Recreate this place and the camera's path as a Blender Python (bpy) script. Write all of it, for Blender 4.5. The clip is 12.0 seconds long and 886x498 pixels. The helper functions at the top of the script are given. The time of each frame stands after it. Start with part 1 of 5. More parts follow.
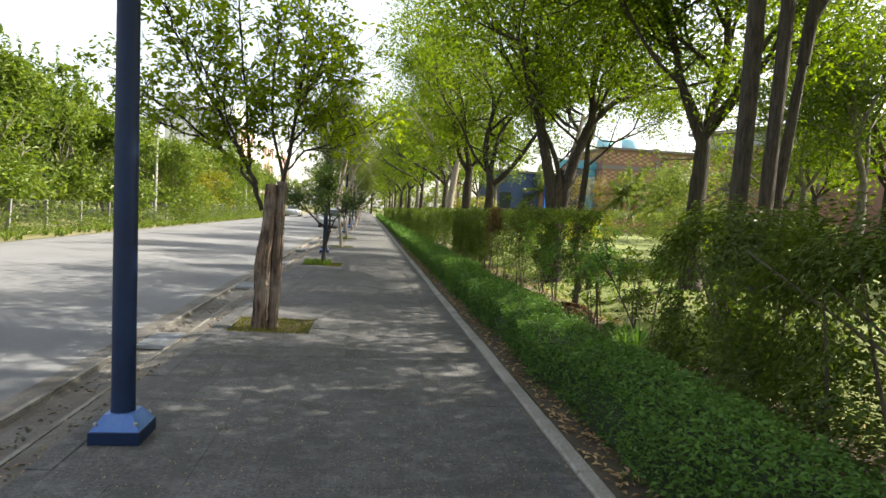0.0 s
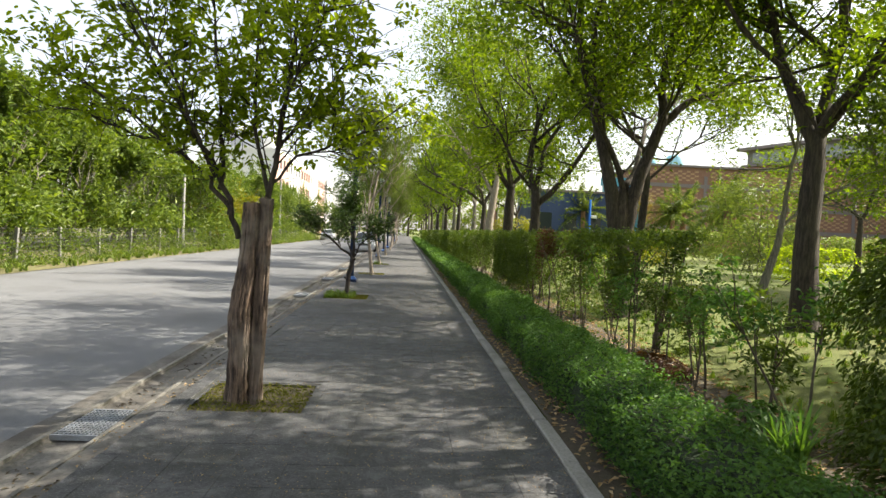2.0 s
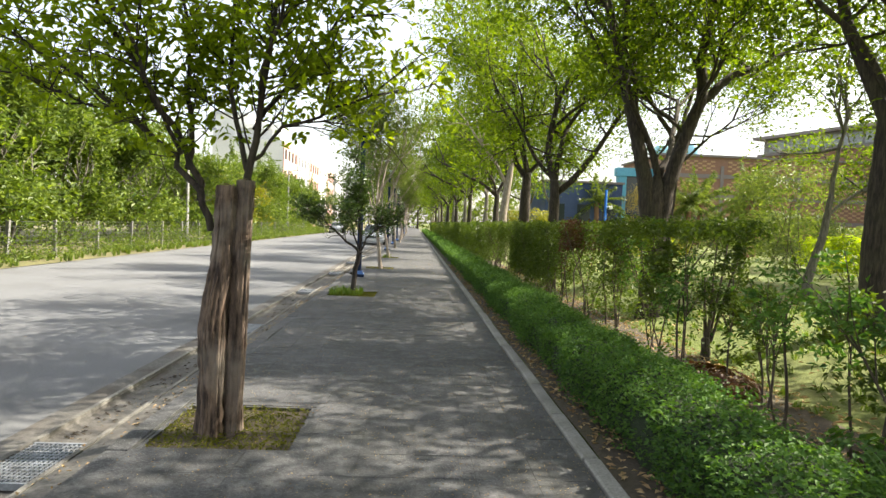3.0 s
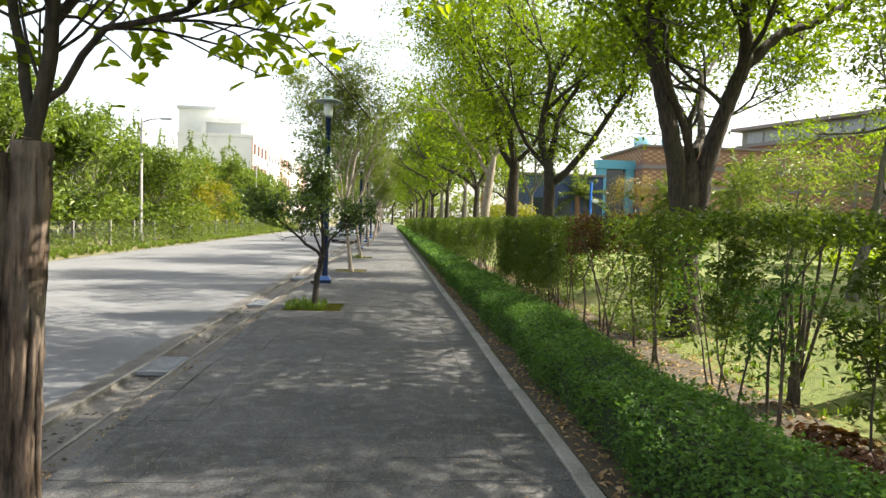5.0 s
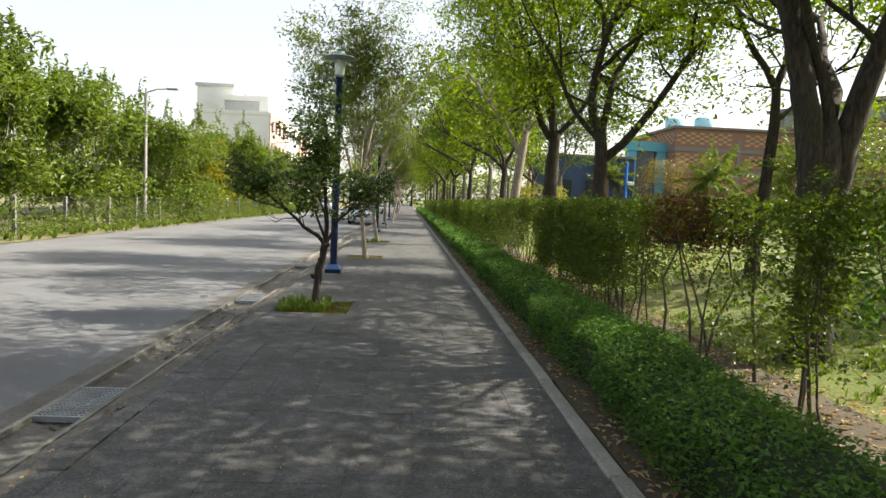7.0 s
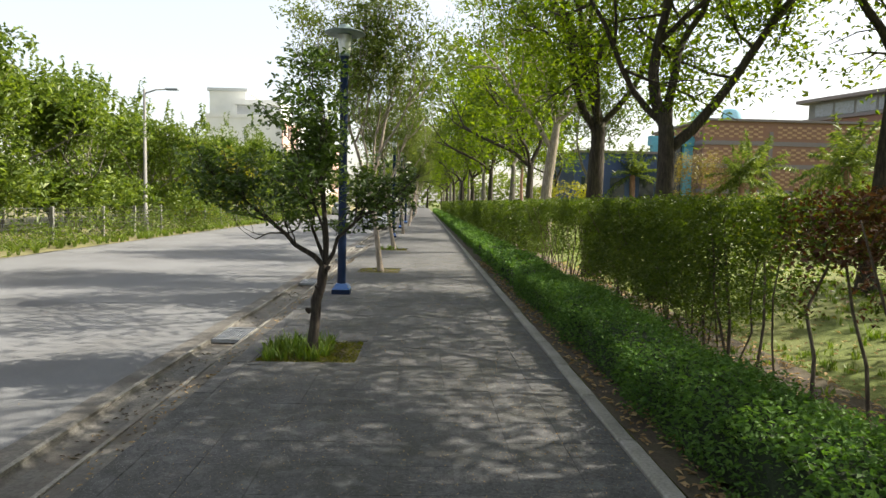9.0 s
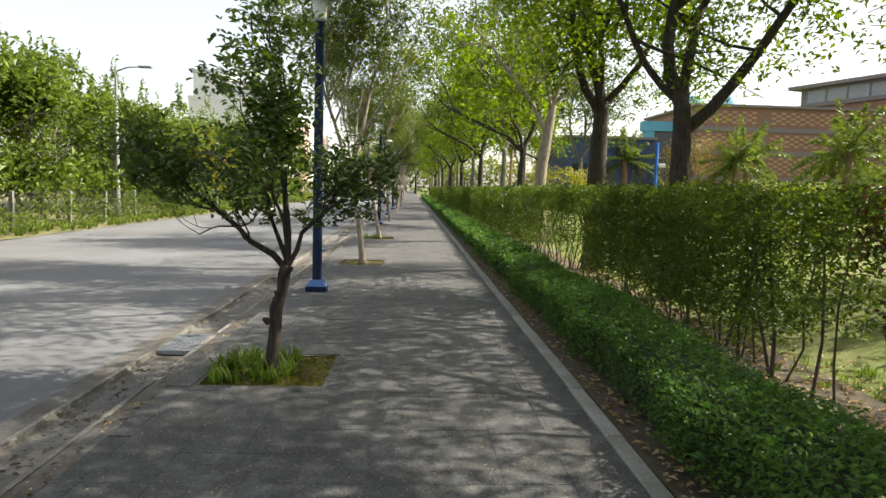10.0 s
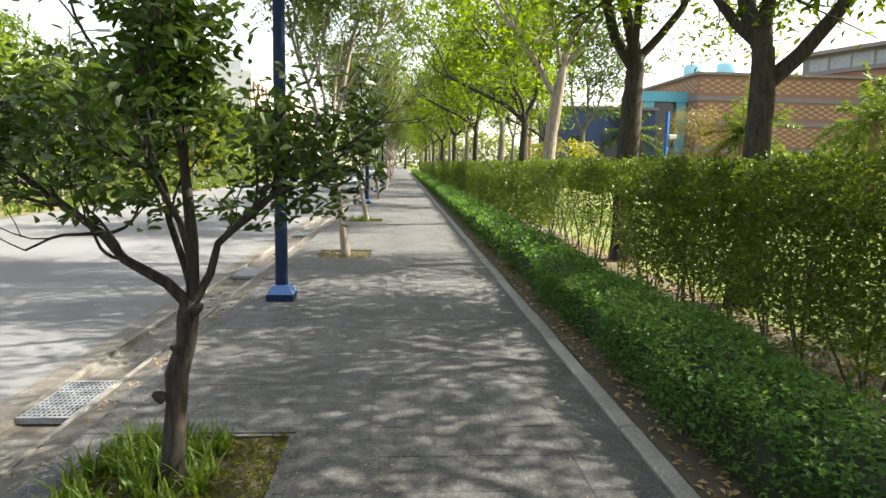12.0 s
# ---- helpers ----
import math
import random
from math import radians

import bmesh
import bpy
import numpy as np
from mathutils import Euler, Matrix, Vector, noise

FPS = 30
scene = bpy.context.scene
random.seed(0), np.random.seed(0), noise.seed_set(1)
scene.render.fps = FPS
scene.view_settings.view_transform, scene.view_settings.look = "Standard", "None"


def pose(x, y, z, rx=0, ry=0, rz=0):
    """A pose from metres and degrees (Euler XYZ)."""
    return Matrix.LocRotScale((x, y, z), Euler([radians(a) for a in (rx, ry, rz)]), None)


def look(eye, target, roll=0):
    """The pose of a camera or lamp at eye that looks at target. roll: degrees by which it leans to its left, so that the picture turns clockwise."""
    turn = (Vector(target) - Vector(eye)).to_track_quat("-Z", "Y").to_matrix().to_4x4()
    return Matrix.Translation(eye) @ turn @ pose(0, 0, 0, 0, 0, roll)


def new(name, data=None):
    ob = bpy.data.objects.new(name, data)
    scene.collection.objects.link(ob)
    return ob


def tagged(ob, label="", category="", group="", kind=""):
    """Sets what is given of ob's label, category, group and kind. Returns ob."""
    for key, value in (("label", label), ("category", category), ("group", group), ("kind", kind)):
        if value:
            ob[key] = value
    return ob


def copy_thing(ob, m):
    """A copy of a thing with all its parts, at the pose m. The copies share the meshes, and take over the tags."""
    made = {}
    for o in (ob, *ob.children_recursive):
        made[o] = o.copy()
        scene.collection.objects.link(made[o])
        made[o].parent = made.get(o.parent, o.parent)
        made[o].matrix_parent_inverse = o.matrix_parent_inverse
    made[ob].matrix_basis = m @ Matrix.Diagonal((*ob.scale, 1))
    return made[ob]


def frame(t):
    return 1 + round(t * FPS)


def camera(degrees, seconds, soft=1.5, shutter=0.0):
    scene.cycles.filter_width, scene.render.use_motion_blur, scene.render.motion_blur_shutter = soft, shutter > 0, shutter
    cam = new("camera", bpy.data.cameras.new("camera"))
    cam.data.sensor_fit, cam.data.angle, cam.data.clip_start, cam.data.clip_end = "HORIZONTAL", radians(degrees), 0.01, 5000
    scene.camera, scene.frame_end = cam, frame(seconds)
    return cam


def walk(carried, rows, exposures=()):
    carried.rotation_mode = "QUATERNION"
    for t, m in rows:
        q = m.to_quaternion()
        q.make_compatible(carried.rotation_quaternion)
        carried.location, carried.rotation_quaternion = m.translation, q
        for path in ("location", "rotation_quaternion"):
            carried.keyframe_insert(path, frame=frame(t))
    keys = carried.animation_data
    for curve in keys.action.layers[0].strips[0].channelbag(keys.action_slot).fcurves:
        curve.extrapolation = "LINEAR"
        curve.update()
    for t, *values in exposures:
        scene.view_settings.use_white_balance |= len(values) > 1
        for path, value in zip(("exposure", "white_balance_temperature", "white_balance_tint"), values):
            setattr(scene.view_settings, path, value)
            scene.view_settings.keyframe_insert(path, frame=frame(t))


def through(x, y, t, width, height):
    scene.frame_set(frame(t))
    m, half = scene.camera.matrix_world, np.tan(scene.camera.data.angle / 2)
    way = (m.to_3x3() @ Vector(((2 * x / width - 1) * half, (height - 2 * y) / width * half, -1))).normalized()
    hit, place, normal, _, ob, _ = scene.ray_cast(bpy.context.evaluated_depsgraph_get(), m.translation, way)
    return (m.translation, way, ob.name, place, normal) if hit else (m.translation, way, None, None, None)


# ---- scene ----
cam = camera(68.7, 12.0)
EXPOSE, WARM = 1.35, 7050
PATH = [
    (0.0, 0.497, 2.309, 1.530, -6.61, -3.24, -3.32),
    (0.5, 0.558, 2.847, 1.556, -2.89, -2.26, -2.87),
    (1.0, 0.610, 3.403, 1.569, -5.10, 1.74, -3.28),
    (1.5, 0.698, 3.981, 1.554, -2.79, 2.20, -0.16),
    (2.0, 0.675, 4.627, 1.564, -3.34, -1.49, -2.52),
    (2.5, 0.684, 5.231, 1.553, -3.09, -3.51, -1.43),
    (2.7, 0.670, 5.430, 1.531, -3.04, -2.00, -1.86),
    (4.3, 0.624, 7.365, 1.611, -1.38, -4.13, -2.49),
    (4.5, 0.633, 7.487, 1.566, -2.19, -3.86, -1.87),
    (5.0, 0.658, 8.146, 1.566, -4.73, -2.53, -1.66),
    (5.5, 0.635, 8.815, 1.550, -1.60, -3.04, -2.22),
    (6.0, 0.669, 9.302, 1.570, -4.32, -5.85, -2.32),
    (6.5, 0.673, 9.899, 1.562, -4.18, -4.77, -1.81),
    (7.0, 0.630, 10.521, 1.519, -3.05, -4.14, -2.46),
    (7.5, 0.629, 11.078, 1.558, -1.90, -1.49, -0.94),
    (7.7, 0.610, 11.301, 1.594, -0.78, -3.51, -0.92),
    (9.3, 0.507, 13.206, 1.548, -2.50, -4.43, -1.54),
    (9.5, 0.523, 13.423, 1.587, -3.46, -7.26, -2.32),
    (10.0, 0.548, 14.047, 1.567, -2.72, -5.34, -1.53),
    (10.5, 0.540, 14.580, 1.568, -3.07, -3.35, -2.33),
    (11.0, 0.527, 15.193, 1.577, -3.12, -5.58, -1.71),
    (11.5, 0.548, 15.798, 1.548, -1.02, -6.76, -2.00),
    (12.0, 0.509, 16.360, 1.565, -3.61, -7.51, -1.07),
]
walk(cam, [(t, pose(x, y, z, 90 + pitch, roll, yaw)) for t, x, y, z, yaw, pitch, roll in PATH], [(q, EXPOSE + e, WARM, 10) for q, e in ((0.0, 0.26), (1.5, 0.22), (2.0, 0.12), (2.5, 0.24), (4.5, 0.40), (5.2, 0.32), (6.5, -0.05), (7.2, -0.05), (9.7, -0.04), (11.0, 0.22), (12.0, 0.54))])

# ---- light ----
SUN_UP, SUN_FROM = 44.0, 80.0  # degrees above the horizon; degrees clockwise from the way walked
world = bpy.data.worlds.new("sky")
scene.world = world
world.use_nodes = True
sky = world.node_tree.nodes.new("ShaderNodeTexSky")
sky.sky_type, sky.sun_disc = "NISHITA", False
sky.sun_elevation, sky.sun_rotation = radians(SUN_UP), radians(SUN_FROM)
sky.air_density, sky.dust_density, sky.ozone_density = 1.0, 3.0, 0.7
# an even white mixed into the whole sky, in place of its overexposed glare
veil = world.node_tree.nodes.new("ShaderNodeMixRGB")
veil.inputs[0].default_value = 0.45
veil.inputs[2].default_value = (3.5, 3.5, 3.5, 1)
world.node_tree.links.new(sky.outputs[0], veil.inputs[1])
world.node_tree.links.new(veil.outputs[0], world.node_tree.nodes["Background"].inputs[0])
world.node_tree.nodes["Background"].inputs[1].default_value = 0.138
lamp = bpy.data.lights.new("sun", "SUN")
lamp.energy, lamp.angle, lamp.color = 5.0, radians(0.55), (1.0, 0.95, 0.86)
a, u = radians(SUN_FROM), radians(SUN_UP)
new("sun", lamp).matrix_world = look((60 * math.sin(a) * math.cos(u), 60 * math.cos(a) * math.cos(u), 60 * math.sin(u)), (0, 0, 0))

# ---- materials ----


def shader(name):
    m = bpy.data.materials.new(name)
    m.use_nodes = True
    t = m.node_tree
    return m, t, t.nodes["Principled BSDF"]


def add(t, kind, **sets):
    n = t.nodes.new(kind)
    for k, v in sets.items():
        n.inputs[k.replace("_", " ")].default_value = v
    return n


def ramp(t, source, stops):
    n = t.nodes.new("ShaderNodeValToRGB")
    while len(n.color_ramp.elements) < len(stops):
        n.color_ramp.elements.new(0.5)
    for e, (p, c) in zip(n.color_ramp.elements, stops):
        e.position, e.color = p, (*c, 1)
    t.links.new(source, n.inputs[0])
    return n.outputs[0]


def mix(t, fac, a, b, how="MIX"):
    n = t.nodes.new("ShaderNodeMix")
    n.data_type, n.blend_type = "RGBA", how
    for value, slot in ((fac, n.inputs[0]), (a, n.inputs[6]), (b, n.inputs[7])):
        if isinstance(value, (int, float)):
            slot.default_value = value
        elif isinstance(value, tuple):
            slot.default_value = (*value, 1)
        else:
            t.links.new(value, slot)
    return n.outputs[2]


def place(t, stretch=(1, 1, 1)):
    g, v = t.nodes.new("ShaderNodeNewGeometry"), t.nodes.new("ShaderNodeVectorMath")
    v.operation = "MULTIPLY"
    v.inputs[1].default_value = stretch
    t.links.new(g.outputs["Position"], v.inputs[0])
    return v.outputs[0]


def grain(t, at, scale, detail=5.0, rough=0.6):
    n = add(t, "ShaderNodeTexNoise", Scale=scale, Detail=detail, Roughness=rough)
    t.links.new(at, n.inputs["Vector"])
    return n.outputs["Fac"]


def bump(t, b, height, strength, distance):
    n = add(t, "ShaderNodeBump", Strength=strength, Distance=distance)
    t.links.new(height, n.inputs["Height"])
    t.links.new(n.outputs[0], b.inputs["Normal"])


def surface(name, dark, light, scale=40.0, patches=1.2, stain=None, rough=0.85, relief=0.4, deep=0.004, stretch=(1, 1, 1), each=0.0, metal=0.0, amount=0.5, pale=None, speck=None):
    """A worn surface: fine grain between two colours, larger stained patches, relief; each: how much single pieces differ."""
    m, t, b = shader(name)
    p = place(t, stretch)
    fine, big = grain(t, p, scale, 8.0, 0.7), grain(t, p, patches, 4.0, 0.6)
    c = ramp(t, fine, ((0.32, dark), (0.68, light)))
    if stain:
        k = ramp(t, big, ((0.42, (0, 0, 0)), (0.66, (amount, amount, amount))))
        c = mix(t, k, c, stain)
    if pale:
        k2 = ramp(t, grain(t, p, patches * 4.3, 5.0, 0.65), ((0.50, (0, 0, 0)), (0.70, (0.62, 0.62, 0.62))))
        c = mix(t, k2, c, pale)
    if speck:
        k3 = ramp(t, grain(t, p, 150.0, 2.0, 0.5), ((0.63, (0, 0, 0)), (0.72, (0.8, 0.8, 0.8))))
        c = mix(t, k3, c, speck)
    if each:
        o, h = t.nodes.new("ShaderNodeObjectInfo"), add(t, "ShaderNodeHueSaturation")
        r = t.nodes.new("ShaderNodeMapRange")
        r.inputs["To Min"].default_value, r.inputs["To Max"].default_value = 1 - each, 1 + each
        t.links.new(o.outputs["Random"], r.inputs["Value"])
        t.links.new(r.outputs[0], h.inputs["Value"])
        t.links.new(c, h.inputs["Color"])
        c = h.outputs[0]
    t.links.new(c, b.inputs["Base Color"])
    b.inputs["Roughness"].default_value, b.inputs["Metallic"].default_value = rough, metal
    if relief:
        bump(t, b, fine, relief, deep)
    return m


def leaf(name, shades, through=0.45, rough=0.45, gloss=0.35):
    """Leaves: each leaf takes its own shade; part of the light comes through."""
    m, t, b = shader(name)
    g = t.nodes.new("ShaderNodeNewGeometry")
    shades = [(1.06 * q[0], q[1], 0.8 * q[2]) for q in shades]
    n = len(shades) - 1
    c = ramp(t, g.outputs["Random Per Island"], [(i / n, s) for i, s in enumerate(shades)])
    big = grain(t, place(t), 0.9, 3.0)
    c = mix(t, ramp(t, big, ((0.35, (0, 0, 0)), (0.7, (0.35, 0.35, 0.35)))), c, tuple(min(1, 1.5 * v) for v in shades[-1]))
    t.links.new(c, b.inputs["Base Color"])
    b.inputs["Roughness"].default_value = rough
    b.inputs["Specular IOR Level"].default_value = gloss
    l = t.nodes.new("ShaderNodeBsdfTranslucent")
    t.links.new(mix(t, 1.0, c, (1.55, 1.6, 0.5), "MULTIPLY"), l.inputs[0])
    s = t.nodes.new("ShaderNodeMixShader")
    s.inputs[0].default_value = through
    t.links.new(b.outputs[0], s.inputs[1])
    t.links.new(l.outputs[0], s.inputs[2])
    t.links.new(s.outputs[0], t.nodes["Material Output"].inputs[0])
    return m


def bark(name, dark, light, moss, scale=9.0, amount=0.5):
    m, t, b = shader(name)
    p = place(t, (1, 1, 0.16))
    fine, big = grain(t, p, scale * 4, 8.0, 0.7), grain(t, place(t), 2.5, 4.0)
    c = ramp(t, fine, ((0.42, dark), (0.63, light)))
    c = mix(t, ramp(t, big, ((0.45, (0, 0, 0)), (0.7, (amount, amount, amount)))), c, moss)
    t.links.new(c, b.inputs["Base Color"])
    b.inputs["Roughness"].default_value = 0.9
    bump(t, b, fine, 0.9, 0.012)
    return m


PAVER = surface("paver", (0.0155, 0.0165, 0.0185), (0.112, 0.113, 0.116), 40, 1.5, (0.035, 0.0365, 0.032), 0.85, 1.0, 0.006, each=0.07, amount=0.8, pale=(0.148, 0.152, 0.154), speck=(0.34, 0.345, 0.345))
JOINT = surface("joint", (0.028, 0.029, 0.022), (0.09, 0.088, 0.078), 60, 2.0, (0.03, 0.04, 0.02))
CONCRETE = surface("concrete", (0.17, 0.165, 0.15), (0.34, 0.33, 0.30), 45, 1.6, (0.11, 0.11, 0.085), 0.9, 0.5, 0.004, each=0.1)
LIP = surface("worn_lip_concrete", (0.12, 0.115, 0.10), (0.29, 0.28, 0.25), 40, 1.1, (0.06, 0.055, 0.045), 0.9, 0.6, 0.005, amount=0.9)
GUTTER = surface("gutter_concrete", (0.060, 0.058, 0.052), (0.165, 0.160, 0.146), 30, 1.4, (0.060, 0.050, 0.040), 0.9, 0.6, 0.006, amount=0.8)
ASPHALT = surface("asphalt", (0.079, 0.084, 0.089), (0.184, 0.192, 0.201), 90, 0.5, (0.095, 0.098, 0.100), 0.92, 0.7, 0.005, amount=0.7)
SOIL = surface("soil", (0.035, 0.027, 0.019), (0.095, 0.074, 0.050), 35, 3.0, (0.075, 0.07, 0.03), 0.95, 0.9, 0.012)
LAWN = surface("lawn", (0.05, 0.078, 0.014), (0.15, 0.19, 0.034), 28, 0.6, (0.15, 0.145, 0.05), 0.95, 0.9, 0.02)
VERGE = surface("verge", (0.07, 0.075, 0.025), (0.18, 0.17, 0.07), 20, 0.7, (0.20, 0.165, 0.10), 0.95, 0.9, 0.02)
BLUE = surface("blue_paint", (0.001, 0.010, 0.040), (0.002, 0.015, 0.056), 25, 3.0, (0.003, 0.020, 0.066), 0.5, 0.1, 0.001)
LIT_BLUE = surface("lit_blue_paint", (0.028, 0.105, 0.32), (0.05, 0.15, 0.42), 30, 4.0, (0.08, 0.16, 0.33), 0.4, 0.15, 0.001)
PARK_BLUE = surface("park_lamp_paint", (0.010, 0.070, 0.22), (0.020, 0.10, 0.30), 25, 3.0, None, 0.9, 0.1, 0.001)
STEEL = surface("galvanised_steel", (0.20, 0.225, 0.25), (0.35, 0.375, 0.40), 60, 5.0, (0.15, 0.14, 0.13), 0.5, 0.2, 0.001, metal=0.3)
POST = surface("grey_post", (0.11, 0.115, 0.11), (0.20, 0.20, 0.19), 30, 3.0, (0.25, 0.24, 0.2), 0.7, 0.2, 0.002)
SHADE = surface("lamp_shade_paint", (0.14, 0.20, 0.19), (0.22, 0.29, 0.27), 30, 3.0, None, 0.5, 0.1, 0.001)
GLOBE = surface("lamp_diffuser", (0.62, 0.64, 0.62), (0.74, 0.75, 0.73), 20, 3.0, None, 0.35, 0.0)
DEAD_WOOD = bark("sawn_trunk_bark", (0.034, 0.022, 0.016), (0.235, 0.165, 0.118), (0.29, 0.245, 0.20), 5, 0.75)
CUT = surface("sawn_wood", (0.20, 0.14, 0.09), (0.36, 0.27, 0.18), 40, 6.0, (0.12, 0.09, 0.06), 0.9, 0.6, 0.006)
DARK_BARK = bark("dark_bark", (0.016, 0.012, 0.009), (0.070, 0.052, 0.038), (0.055, 0.052, 0.028), 8)
GREY_BARK = bark("grey_bark", (0.09, 0.08, 0.065), (0.24, 0.215, 0.18), (0.13, 0.13, 0.08), 7)
PALE_BARK = bark("pale_bark", (0.20, 0.165, 0.13), (0.42, 0.36, 0.30), (0.24, 0.2, 0.15), 7)
BROWN_BARK = bark("brown_bark", (0.016, 0.012, 0.010), (0.062, 0.048, 0.038), (0.075, 0.07, 0.05), 10)
TWIG = bark("twig_bark", (0.045, 0.034, 0.025), (0.13, 0.10, 0.072), (0.09, 0.085, 0.05), 12)
LEAF_FRESH = leaf("fresh_leaves", ((0.080, 0.13, 0.012), (0.145, 0.215, 0.018), (0.22, 0.285, 0.026)), 0.70)
LEAF_BIG = leaf("tree_leaves", ((0.030, 0.062, 0.008), (0.068, 0.122, 0.011), (0.13, 0.182, 0.016)), 0.62)
LEAF_DARK = leaf("glossy_leaves", ((0.018, 0.042, 0.013), (0.038, 0.078, 0.020), (0.075, 0.128, 0.032)), 0.33, 0.34, 0.45)
LEAF_GREY = leaf("grey_green_leaves", ((0.055, 0.086, 0.034), (0.092, 0.132, 0.052), (0.138, 0.182, 0.072)), 0.5)
LEAF_LOW = leaf("low_hedge_leaves", ((0.028, 0.078, 0.026), (0.052, 0.126, 0.036), (0.096, 0.190, 0.050)), 0.33, 0.55, 0.22)
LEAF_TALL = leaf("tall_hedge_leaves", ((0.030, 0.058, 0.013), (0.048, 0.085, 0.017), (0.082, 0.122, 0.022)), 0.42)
LEAF_RED = leaf("bronze_leaves", ((0.050, 0.015, 0.014), (0.082, 0.024, 0.022), (0.065, 0.048, 0.018)), 0.3)
LEAF_BANK = leaf("bank_leaves", ((0.028, 0.058, 0.014), (0.068, 0.120, 0.024), (0.15, 0.208, 0.046)), 0.40)
LEAF_GOLD = leaf("yellowing_leaves", ((0.09, 0.115, 0.014), (0.14, 0.158, 0.018), (0.20, 0.19, 0.025)), 0.45)
LEAF_PALM = leaf("palm_leaves", ((0.05, 0.085, 0.03), (0.09, 0.138, 0.045), (0.15, 0.195, 0.07)), 0.4)
LEAF_OCHRE = leaf("ochre_leaves", ((0.085, 0.075, 0.03), (0.14, 0.115, 0.045), (0.19, 0.155, 0.07)), 0.35)
GRASS = leaf("grass_blades", ((0.045, 0.10, 0.014), (0.080, 0.150, 0.022), (0.13, 0.185, 0.038)), 0.4)
MOSS = leaf("pit_moss", ((0.05, 0.068, 0.015), (0.085, 0.105, 0.02), (0.14, 0.14, 0.036)), 0.3, 0.7, 0.1)
LITTER = leaf("dry_leaves", ((0.12, 0.075, 0.045), (0.24, 0.165, 0.11), (0.38, 0.30, 0.22)), 0.15, 0.8, 0.1)
SHADOW_GREEN = surface("hedge_shade_core", (0.010, 0.020, 0.006), (0.022, 0.042, 0.010), 25, 2.0, None, 0.95, 0.9, 0.03)
WALL_WHITE = surface("white_render", (0.66, 0.67, 0.66), (0.76, 0.76, 0.74), 6, 0.25, (0.55, 0.56, 0.55), 0.9, 0.15, 0.01)
WALL_GREY = surface("grey_render", (0.42, 0.44, 0.46), (0.52, 0.54, 0.55), 6, 0.25, (0.36, 0.38, 0.4), 0.9, 0.15, 0.01)
WALL_PINK = surface("terracotta_render", (0.46, 0.30, 0.25), (0.56, 0.38, 0.32), 6, 0.3, (0.42, 0.27, 0.22), 0.9, 0.15, 0.01)
WALL_NAVY = surface("navy_render", (0.025, 0.045, 0.115), (0.04, 0.068, 0.155), 6, 0.4, (0.07, 0.1, 0.2), 0.8, 0.15, 0.01)
TANK = surface("cyan_tank", (0.26, 0.56, 0.66), (0.36, 0.68, 0.78), 8, 0.8, (0.25, 0.55, 0.6), 0.5, 0.1, 0.004)
TEAL = surface("teal_paint", (0.07, 0.27, 0.37), (0.10, 0.36, 0.47), 8, 0.6, (0.07, 0.25, 0.34), 0.6, 0.1, 0.004)
BRICK_A = surface("orange_brick", (0.33, 0.205, 0.115), (0.45, 0.295, 0.175), 14, 0.4, (0.36, 0.23, 0.13), 0.9, 0.3, 0.01)
BRICK_B = surface("brown_brick", (0.20, 0.10, 0.068), (0.28, 0.155, 0.11), 14, 0.4, (0.2, 0.12, 0.09), 0.9, 0.3, 0.01)
BAND = surface("cement_band", (0.15, 0.125, 0.125), (0.215, 0.185, 0.18), 10, 0.5, (0.17, 0.16, 0.16), 0.9, 0.2, 0.01)
DARK = surface("dark_metal", (0.05, 0.055, 0.06), (0.09, 0.095, 0.10), 20, 2.0, None, 0.5, 0.1, 0.002)
CAR_PAINT = surface("silver_car_paint", (0.40, 0.42, 0.44), (0.46, 0.48, 0.50), 30, 1.0, None, 0.28, 0.0, metal=0.5)
BLUE.node_tree.nodes["Principled BSDF"].inputs["Specular IOR Level"].default_value = 0.3
PARK_BLUE.node_tree.nodes["Principled BSDF"].inputs["Specular IOR Level"].default_value = 0.1
RUBBER = surface("rubber", (0.015, 0.015, 0.015), (0.03, 0.03, 0.03), 40, 3.0, None, 0.85, 0.2, 0.002)
GLASS, _t, _b = shader("window_glass")
_b.inputs["Base Color"].default_value, _b.inputs["Roughness"].default_value, _b.inputs["IOR"].default_value = (0.03, 0.04, 0.045, 1), 0.06, 1.5
LENS, _t, _b = shader("headlight_glass")
_b.inputs["Base Color"].default_value, _b.inputs["Roughness"].default_value = (0.75, 0.77, 0.78, 1), 0.12

# ---- building blocks ----
rng = np.random.default_rng(7)


def raw(name, verts, faces, material, smooth=False):
    """A mesh from arrays: verts (n, 3), faces (m, k) of one size k, or a list of such arrays."""
    me = bpy.data.meshes.new(name)
    groups = faces if isinstance(faces, list) else [faces]
    groups = [np.asarray(f) for f in groups if len(f)]
    loops = np.concatenate([f.ravel() for f in groups]).astype(np.int32)
    starts, at = [], 0
    for f in groups:
        starts.append(at + np.arange(len(f)) * f.shape[1])
        at += f.size
    starts = np.concatenate(starts).astype(np.int32)
    me.vertices.add(len(verts))
    me.vertices.foreach_set("co", np.asarray(verts, dtype=np.float32).ravel())
    me.loops.add(len(loops))
    me.loops.foreach_set("vertex_index", loops)
    me.polygons.add(len(starts))
    me.polygons.foreach_set("loop_start", starts)
    me.polygons.foreach_set("use_smooth", np.full(len(starts), smooth, dtype=bool))
    me.materials.append(material)
    me.update(calc_edges=True)
    return me


